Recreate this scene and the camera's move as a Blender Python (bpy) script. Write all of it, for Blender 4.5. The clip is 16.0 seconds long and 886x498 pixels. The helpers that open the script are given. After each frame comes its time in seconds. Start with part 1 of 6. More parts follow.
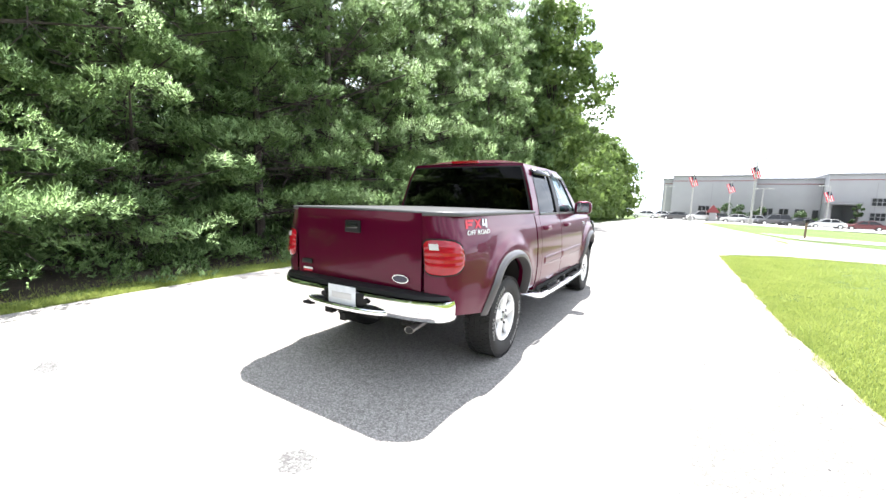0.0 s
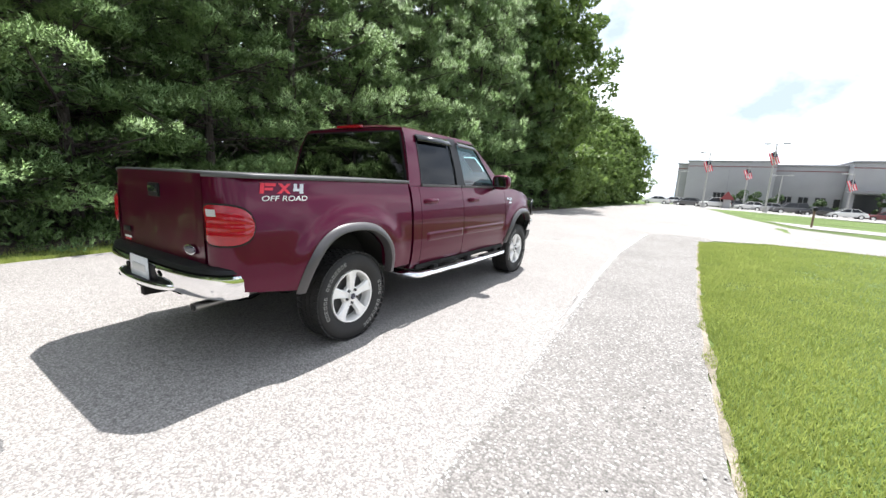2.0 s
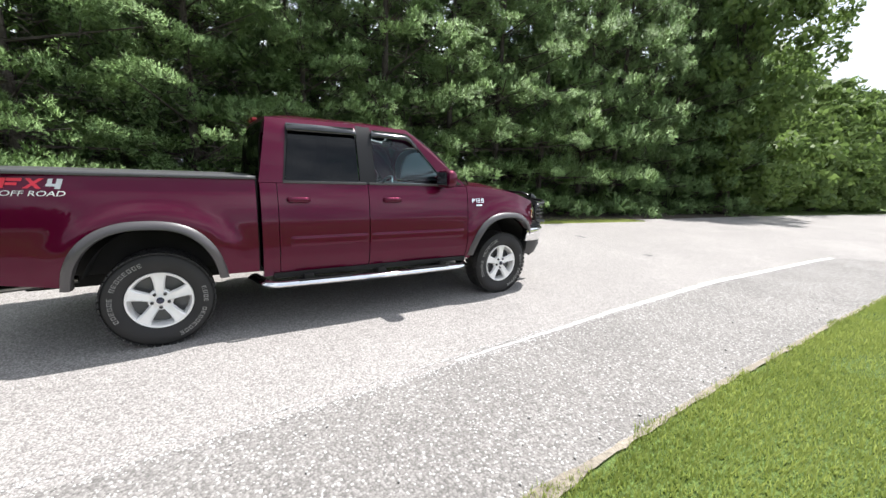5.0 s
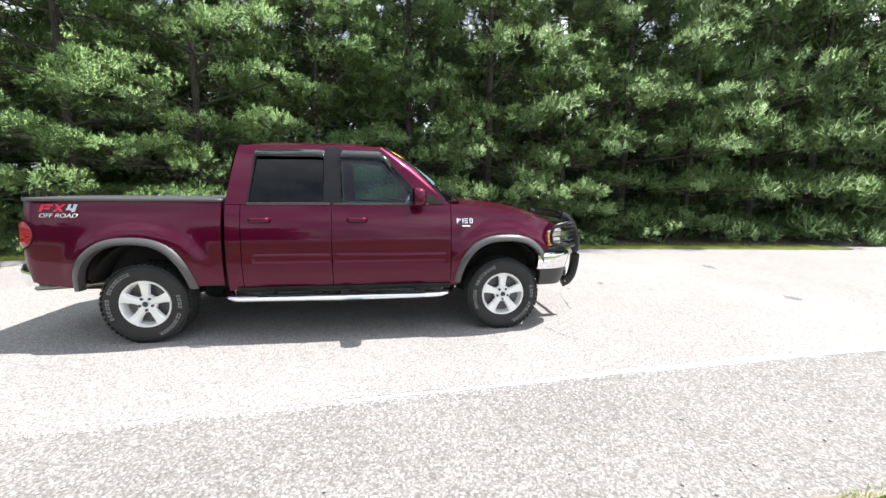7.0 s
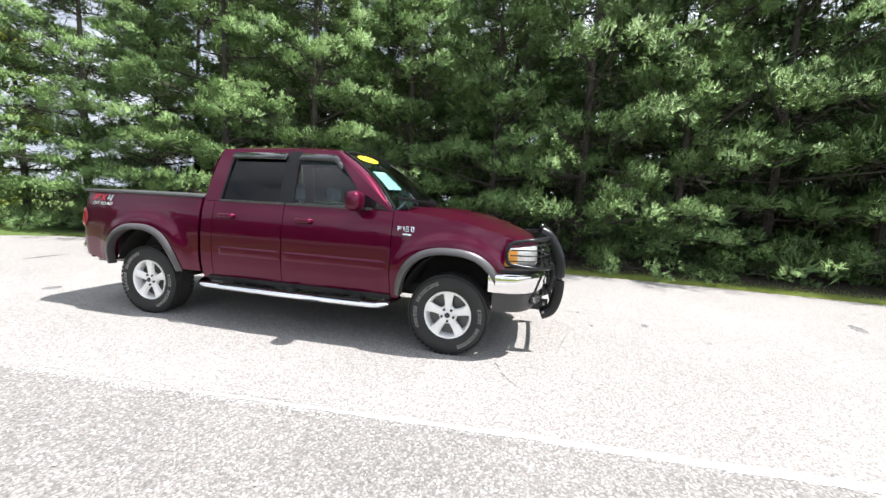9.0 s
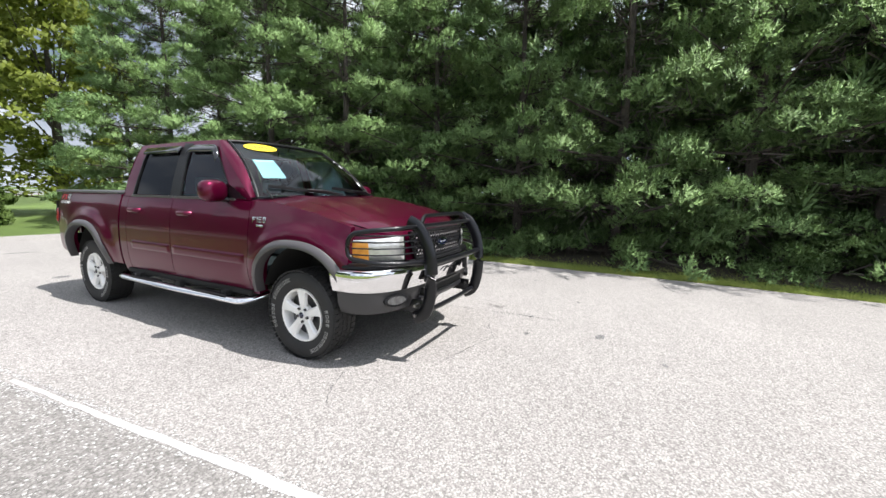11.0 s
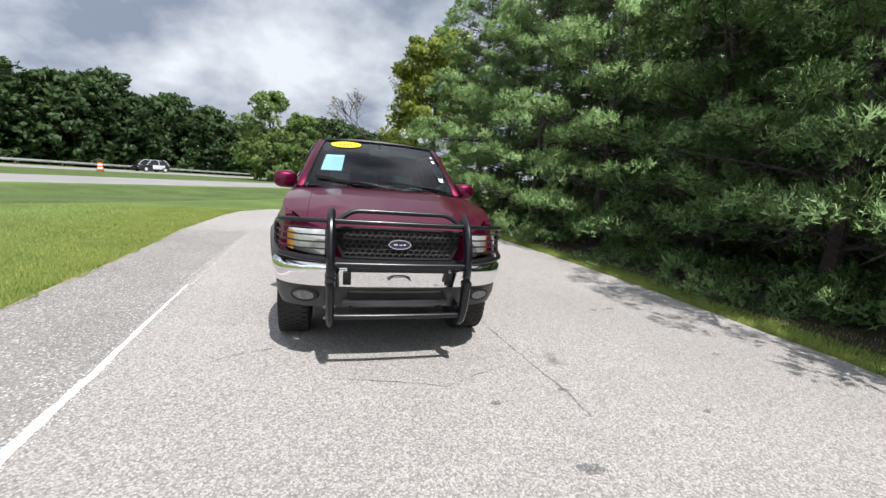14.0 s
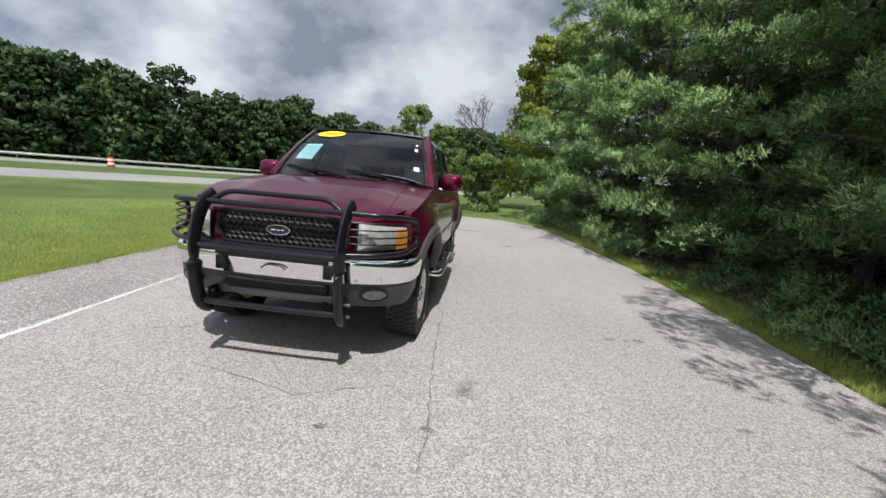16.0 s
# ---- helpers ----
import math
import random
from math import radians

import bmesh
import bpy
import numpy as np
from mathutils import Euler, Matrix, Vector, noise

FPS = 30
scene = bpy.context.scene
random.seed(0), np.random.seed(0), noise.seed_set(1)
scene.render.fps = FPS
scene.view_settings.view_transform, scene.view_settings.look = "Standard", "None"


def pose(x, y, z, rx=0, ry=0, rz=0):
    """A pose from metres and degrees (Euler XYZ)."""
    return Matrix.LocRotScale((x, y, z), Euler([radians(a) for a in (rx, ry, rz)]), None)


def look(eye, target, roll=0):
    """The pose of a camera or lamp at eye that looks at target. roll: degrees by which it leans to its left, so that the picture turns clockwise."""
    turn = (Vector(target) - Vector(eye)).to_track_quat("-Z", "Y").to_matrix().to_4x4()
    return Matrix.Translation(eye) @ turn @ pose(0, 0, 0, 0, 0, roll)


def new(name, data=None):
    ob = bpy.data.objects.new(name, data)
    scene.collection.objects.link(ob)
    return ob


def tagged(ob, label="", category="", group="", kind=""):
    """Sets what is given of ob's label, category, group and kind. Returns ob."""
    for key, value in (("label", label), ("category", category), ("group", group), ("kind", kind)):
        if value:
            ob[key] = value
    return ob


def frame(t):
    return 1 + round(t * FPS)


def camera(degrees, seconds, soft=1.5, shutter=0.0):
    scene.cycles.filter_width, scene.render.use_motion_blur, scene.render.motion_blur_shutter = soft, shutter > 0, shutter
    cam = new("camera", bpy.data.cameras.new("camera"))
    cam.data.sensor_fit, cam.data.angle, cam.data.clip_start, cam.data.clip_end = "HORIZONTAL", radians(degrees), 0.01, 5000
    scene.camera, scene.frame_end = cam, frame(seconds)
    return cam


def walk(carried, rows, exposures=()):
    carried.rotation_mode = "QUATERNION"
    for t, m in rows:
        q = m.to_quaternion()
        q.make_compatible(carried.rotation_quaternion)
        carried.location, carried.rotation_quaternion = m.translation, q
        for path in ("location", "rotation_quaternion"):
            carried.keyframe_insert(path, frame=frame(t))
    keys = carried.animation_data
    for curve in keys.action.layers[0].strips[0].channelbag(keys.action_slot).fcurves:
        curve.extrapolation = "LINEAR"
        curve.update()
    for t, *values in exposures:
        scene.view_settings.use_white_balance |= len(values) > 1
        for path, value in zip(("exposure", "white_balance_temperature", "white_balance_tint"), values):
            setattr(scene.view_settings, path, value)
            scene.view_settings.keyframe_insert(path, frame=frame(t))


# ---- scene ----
cam = camera(97.5, 16.0)
ROWS = [                                                # seconds, place, and turn about x, y, z
    (0.0, 0.055, -0.007, 1.492, 82.81, -1.48, 32.92),
    (0.5, 0.341, 0.147, 1.447, 82.2, -2.01, 34.04),
    (1.0, 0.563, 0.406, 1.404, 80.55, -1.75, 29.49),
    (1.5, 0.784, 0.743, 1.414, 81.17, -1.15, 29.53),
    (2.0, 1.068, 1.141, 1.417, 80.03, -2.66, 34.95),
    (2.5, 1.238, 1.589, 1.392, 80.98, -3.61, 39.16),
    (3.0, 1.46, 2.046, 1.379, 81.16, -1.35, 45.92),
    (5.5, 2.458, 4.284, 1.499, 80.03, -2.84, 65.78),
    (6.0, 2.533, 4.779, 1.503, 81.39, -2.68, 74.29),
    (6.5, 2.504, 5.275, 1.479, 80.49, -1.45, 80.57),
    (7.0, 2.512, 5.778, 1.491, 81.55, -0.48, 83.32),
    (7.5, 2.519, 6.291, 1.515, 81.8, -0.32, 88.35),
    (8.0, 2.353, 6.753, 1.509, 80.0, -3.71, 91.75),
    (8.5, 2.214, 7.241, 1.462, 81.38, -3.8, 99.36),
    (11.0, 0.781, 9.47, 1.443, 81.98, -1.17, 118.27),
    (11.5, 0.434, 9.847, 1.471, 80.46, -1.16, 127.89),
    (12.0, 0.013, 10.136, 1.458, 81.79, -3.24, 131.68),
    (12.5, -0.486, 10.406, 1.464, 82.6, -1.32, 136.91),
    (13.0, -0.975, 10.627, 1.5, 81.66, -0.95, 145.35),
    (13.5, -1.51, 10.665, 1.512, 80.1, -1.36, 151.8),
    (14.0, -2.035, 10.757, 1.499, 80.63, -4.39, 166.53),
    (14.5, -2.569, 10.716, 1.485, 81.95, -3.92, 173.3),
    (15.0, -3.067, 10.618, 1.462, 82.1, -1.64, 175.23),
    (15.5, -3.56, 10.521, 1.47, 80.1, -2.92, 181.62),
    (16.0, -3.944, 10.336, 1.448, 80.09, -4.74, 187.39),
]
EXPOSURES = [(0.0, 1.74), (0.5, 1.52), (1.0, 1.30), (1.5, 1.14), (2.0, 0.92), (2.5, 0.78), (3.0, 0.69), (5.5, 0.79), (7.0, 0.98), (8.0, 1.05), (8.5, 1.03), (11.0, 0.70), (12.5, 0.56), (14.0, 0.45), (15.0, 0.48), (16.0, 0.17)]
walk(cam, [(t, pose(x, y, z, rx, ry, rz)) for t, x, y, z, rx, ry, rz in ROWS], EXPOSURES)

from mathutils.geometry import delaunay_2d_cdt

# ---------------------------------------------------------------- world and sun
SUN_WAY = Vector((-0.10, 0.47, 1.0)).normalized()      # towards the sun
ELEV = math.asin(SUN_WAY.z)
world = bpy.data.worlds.new("sky")
scene.world = world
world.use_nodes = True
wn, wl = world.node_tree.nodes, world.node_tree.links
wn.clear()
w_out, w_bg = wn.new("ShaderNodeOutputWorld"), wn.new("ShaderNodeBackground")
w_sky = wn.new("ShaderNodeTexSky")
w_sky.sky_type, w_sky.sun_disc = "NISHITA", False
w_sky.sun_elevation, w_sky.sun_rotation = ELEV, math.atan2(SUN_WAY.x, SUN_WAY.y)
w_co, w_sep, w_div, w_low = wn.new("ShaderNodeTexCoord"), wn.new("ShaderNodeSeparateXYZ"), wn.new("ShaderNodeVectorMath"), wn.new("ShaderNodeMath")
w_low.operation, w_low.inputs[1].default_value = "ADD", 0.65      # clouds lie on a flat layer overhead
w_abs = wn.new("ShaderNodeMath")
w_abs.operation = "ABSOLUTE"
w_div.operation = "DIVIDE"
wl.new(w_co.outputs["Generated"], w_sep.inputs["Vector"])
wl.new(w_sep.outputs["Z"], w_abs.inputs[0])
wl.new(w_abs.outputs["Value"], w_low.inputs[0])
wl.new(w_co.outputs["Generated"], w_div.inputs[0])
wl.new(w_low.outputs["Value"], w_div.inputs[1])
w_cl, w_sh = wn.new("ShaderNodeTexNoise"), wn.new("ShaderNodeTexNoise")
w_cl.inputs["Scale"].default_value, w_cl.inputs["Detail"].default_value, w_cl.inputs["Roughness"].default_value = 2.2, 9.0, 0.55
w_sh.inputs["Scale"].default_value, w_sh.inputs["Detail"].default_value, w_sh.inputs["Roughness"].default_value = 3.4, 8.0, 0.52
w_r1, w_r2 = wn.new("ShaderNodeValToRGB"), wn.new("ShaderNodeValToRGB")
w_r1.color_ramp.elements[0].position, w_r1.color_ramp.elements[1].position = 0.26, 0.40
w_r2.color_ramp.elements[0].position, w_r2.color_ramp.elements[1].position = 0.38, 0.64
w_r2.color_ramp.elements[0].color = (4.7, 5.6, 7.3, 1)
w_r2.color_ramp.elements[1].color = (14.4, 15.2, 16.4, 1)
w_mix = wn.new("ShaderNodeMixRGB")
wl.new(w_div.outputs["Vector"], w_cl.inputs["Vector"])
wl.new(w_div.outputs["Vector"], w_sh.inputs["Vector"])
wl.new(w_cl.outputs["Fac"], w_r1.inputs["Fac"])
wl.new(w_sh.outputs["Fac"], w_r2.inputs["Fac"])
wl.new(w_r1.outputs["Color"], w_mix.inputs["Fac"])
wl.new(w_sky.outputs["Color"], w_mix.inputs["Color1"])
w_lit, w_amt = wn.new("ShaderNodeVectorMath"), wn.new("ShaderNodeMapRange")      # clouds glow more towards the sun
w_lit.operation = "SCALE"
w_amt.inputs["From Min"].default_value, w_amt.inputs["From Max"].default_value = -1.0, 1.0
w_amt.inputs["To Min"].default_value, w_amt.inputs["To Max"].default_value = 0.70, 1.45
wl.new(w_sep.outputs["Y"], w_amt.inputs["Value"])
wl.new(w_r2.outputs["Color"], w_lit.inputs[0])
wl.new(w_amt.outputs["Result"], w_lit.inputs["Scale"])
wl.new(w_lit.outputs["Vector"], w_mix.inputs["Color2"])
wl.new(w_mix.outputs["Color"], w_bg.inputs["Color"])
w_bg.inputs["Strength"].default_value = 0.062
wl.new(w_bg.outputs["Background"], w_out.inputs["Surface"])

sun = new("sun", bpy.data.lights.new("sun", "SUN"))
sun.data.energy, sun.data.angle, sun.data.color = 4.6, radians(0.53), (1.0, 0.975, 0.965)
sun.matrix_basis = look((0, 0, 40), Vector((0, 0, 40)) - SUN_WAY)


# ---------------------------------------------------------------- materials
def shader(name, color, rough=0.6, metal=0.0, **more):
    """A Principled material. more: coat, coat_rough, spec, and the noise layers noise=(scale, amount), grain=(scale, amount), bump=(scale, strength, distance)."""
    m = bpy.data.materials.new(name)
    m.use_nodes = True
    n, l = m.node_tree.nodes, m.node_tree.links
    p = n["Principled BSDF"]
    p.inputs["Base Color"].default_value = (*color, 1)
    p.inputs["Roughness"].default_value, p.inputs["Metallic"].default_value = rough, metal
    p.inputs["Coat Weight"].default_value = more.get("coat", 0.0)
    p.inputs["Coat Roughness"].default_value = more.get("coat_rough", 0.03)
    p.inputs["Specular IOR Level"].default_value = more.get("spec", 0.5)
    p.inputs["Subsurface Weight"].default_value = 0.0
    src = None
    co = n.new("ShaderNodeTexCoord")
    for key in ("noise", "grain"):
        if key in more:
            scale, amount = more[key]
            t = n.new("ShaderNodeTexNoise")
            t.inputs["Scale"].default_value, t.inputs["Detail"].default_value = scale, 5
            l.new(co.outputs["Object"], t.inputs["Vector"])
            r = n.new("ShaderNodeMapRange")
            r.inputs["From Min"].default_value, r.inputs["From Max"].default_value = 0.3, 0.7
            r.inputs["To Min"].default_value, r.inputs["To Max"].default_value = 1 - amount, 1 + amount
            l.new(t.outputs["Fac"], r.inputs["Value"])
            mul = n.new("ShaderNodeVectorMath")
            mul.operation = "SCALE"
            if src:
                l.new(src, mul.inputs[0])
            else:
                mul.inputs[0].default_value = color
            l.new(r.outputs["Result"], mul.inputs["Scale"])
            src = mul.outputs["Vector"]
    if src:
        l.new(src, p.inputs["Base Color"])
    if "bump" in more:
        scale, strength, dist = more["bump"]
        t, b = n.new("ShaderNodeTexNoise"), n.new("ShaderNodeBump")
        t.inputs["Scale"].default_value, t.inputs["Detail"].default_value = scale, 4
        b.inputs["Strength"].default_value, b.inputs["Distance"].default_value = strength, dist
        l.new(co.outputs["Object"], t.inputs["Vector"])
        l.new(t.outputs["Fac"], b.inputs["Height"])
        l.new(b.outputs["Normal"], p.inputs["Normal"])
    return m


def stone_paving(name, dark, mid, light, stone, patch, worn, pale=0.0):
    """Chip-sealed asphalt: pale stones of the given size in a dark binder, with stains and worn patches."""
    m = bpy.data.materials.new(name)
    m.use_nodes = True
    n, l = m.node_tree.nodes, m.node_tree.links
    p = n["Principled BSDF"]
    p.inputs["Roughness"].default_value = 0.9
    p.inputs["Specular IOR Level"].default_value = 0.25
    co = n.new("ShaderNodeTexCoord")
    v = n.new("ShaderNodeTexVoronoi")
    v.inputs["Scale"].default_value, v.inputs["Randomness"].default_value = 1.0 / stone, 1.0
    l.new(co.outputs["Object"], v.inputs["Vector"])
    sep = n.new("ShaderNodeSeparateColor")
    l.new(v.outputs["Color"], sep.inputs["Color"])
    ramp = n.new("ShaderNodeValToRGB")
    e = ramp.color_ramp.elements
    e[0].position, e[0].color = 0.0, (*dark, 1)
    e[1].position, e[1].color = 1.0, (*light, 1)
    k = e.new(0.5)
    k.color = (*mid, 1)
    if pale:                                             # now and then one pale stone
        k = e.new(0.925)
        k.color = (*light, 1)
        k = e.new(0.94)
        k.color = (pale, pale * 0.97, pale * 0.93, 1)
        e[len(e) - 1].color = (pale, pale * 0.97, pale * 0.93, 1)
    l.new(sep.outputs["Red"], ramp.inputs["Fac"])
    gap = n.new("ShaderNodeMapRange")
    gap.inputs["From Min"].default_value, gap.inputs["From Max"].default_value = 0.45, 0.75
    gap.inputs["To Min"].default_value, gap.inputs["To Max"].default_value = 1.0, 0.72
    l.new(v.outputs["Distance"], gap.inputs["Value"])
    a = n.new("ShaderNodeVectorMath")
    a.operation = "SCALE"
    l.new(ramp.outputs["Color"], a.inputs[0])
    l.new(gap.outputs["Result"], a.inputs["Scale"])
    big = n.new("ShaderNodeTexNoise")
    big.inputs["Scale"].default_value, big.inputs["Detail"].default_value, big.inputs["Roughness"].default_value = patch, 7, 0.62
    l.new(co.outputs["Object"], big.inputs["Vector"])
    tone = n.new("ShaderNodeMapRange")
    tone.inputs["From Min"].default_value, tone.inputs["From Max"].default_value = 0.3, 0.7
    tone.inputs["To Min"].default_value, tone.inputs["To Max"].default_value = 1 - worn, 1 + worn
    l.new(big.outputs["Fac"], tone.inputs["Value"])
    c = n.new("ShaderNodeVectorMath")
    c.operation = "SCALE"
    l.new(a.outputs["Vector"], c.inputs[0])
    l.new(tone.outputs["Result"], c.inputs["Scale"])
    spot = n.new("ShaderNodeTexNoise")
    spot.inputs["Scale"].default_value, spot.inputs["Detail"].default_value = 1.1, 3
    l.new(co.outputs["Object"], spot.inputs["Vector"])
    sp = n.new("ShaderNodeMapRange")
    sp.inputs["From Min"].default_value, sp.inputs["From Max"].default_value = 0.70, 0.76
    sp.inputs["To Min"].default_value, sp.inputs["To Max"].default_value = 1.0, 0.55
    l.new(spot.outputs["Fac"], sp.inputs["Value"])
    d = n.new("ShaderNodeVectorMath")
    d.operation = "SCALE"
    l.new(c.outputs["Vector"], d.inputs[0])
    l.new(sp.outputs["Result"], d.inputs["Scale"])
    l.new(d.outputs["Vector"], p.inputs["Base Color"])
    b = n.new("ShaderNodeBump")
    b.invert = True
    b.inputs["Strength"].default_value, b.inputs["Distance"].default_value = 0.55, 0.006
    l.new(v.outputs["Distance"], b.inputs["Height"])
    l.new(b.outputs["Normal"], p.inputs["Normal"])
    return m


def foliage(name, low, high, soft=0.35, sheen=0.3):
    """Needles or leaves: the colour varies from clump to clump, and some light shines through."""
    m = bpy.data.materials.new(name)
    m.use_nodes = True
    n, l = m.node_tree.nodes, m.node_tree.links
    p = n["Principled BSDF"]
    p.inputs["Roughness"].default_value = 0.55
    p.inputs["Specular IOR Level"].default_value = sheen
    g = n.new("ShaderNodeNewGeometry")
    ramp = n.new("ShaderNodeValToRGB")
    ramp.color_ramp.elements[0].color, ramp.color_ramp.elements[1].color = (*low, 1), (*high, 1)
    t = n.new("ShaderNodeTexNoise")
    t.inputs["Scale"].default_value, t.inputs["Detail"].default_value = 1.3, 3
    l.new(g.outputs["Position"], t.inputs["Vector"])
    mx = n.new("ShaderNodeMath")
    mx.operation = "MULTIPLY_ADD"
    mx.inputs[1].default_value, mx.inputs[2].default_value = 0.42, 0.04
    l.new(g.outputs["Random Per Island"], mx.inputs[0])
    ad = n.new("ShaderNodeMath")
    ad.operation = "MULTIPLY_ADD"
    ad.inputs[1].default_value = 0.7
    l.new(t.outputs["Fac"], ad.inputs[0])
    l.new(mx.outputs["Value"], ad.inputs[2])
    l.new(ad.outputs["Value"], ramp.inputs["Fac"])
    l.new(ramp.outputs["Color"], p.inputs["Base Color"])
    tr, mix = n.new("ShaderNodeBsdfTranslucent"), n.new("ShaderNodeMixShader")
    l.new(ramp.outputs["Color"], tr.inputs["Color"])
    mix.inputs["Fac"].default_value = soft
    l.new(p.outputs["BSDF"], mix.inputs[1])
    l.new(tr.outputs["BSDF"], mix.inputs[2])
    l.new(mix.outputs["Shader"], n["Material Output"].inputs["Surface"])
    return m


def clear_glass(name, tint, gloss=1.0):
    """A tinted pane: light passes straight through, with a mirror-like skin."""
    m = bpy.data.materials.new(name)
    m.use_nodes = True
    n, l = m.node_tree.nodes, m.node_tree.links
    n.remove(n["Principled BSDF"])
    t, g, f, mix = n.new("ShaderNodeBsdfTransparent"), n.new("ShaderNodeBsdfGlossy"), n.new("ShaderNodeFresnel"), n.new("ShaderNodeMixShader")
    t.inputs["Color"].default_value = (*tint, 1)
    g.inputs["Color"].default_value, g.inputs["Roughness"].default_value = (gloss, gloss, gloss, 1), 0.01
    f.inputs["IOR"].default_value = 1.52
    l.new(f.outputs["Fac"], mix.inputs["Fac"])
    l.new(t.outputs["BSDF"], mix.inputs[1])
    l.new(g.outputs["BSDF"], mix.inputs[2])
    l.new(mix.outputs["Shader"], n["Material Output"].inputs["Surface"])
    return m


def turf(name):
    m = shader(name, (0.108, 0.158, 0.043), 0.9, noise=(0.22, 0.30), grain=(35.0, 0.5), bump=(60.0, 0.8, 0.03), spec=0.2)
    return m


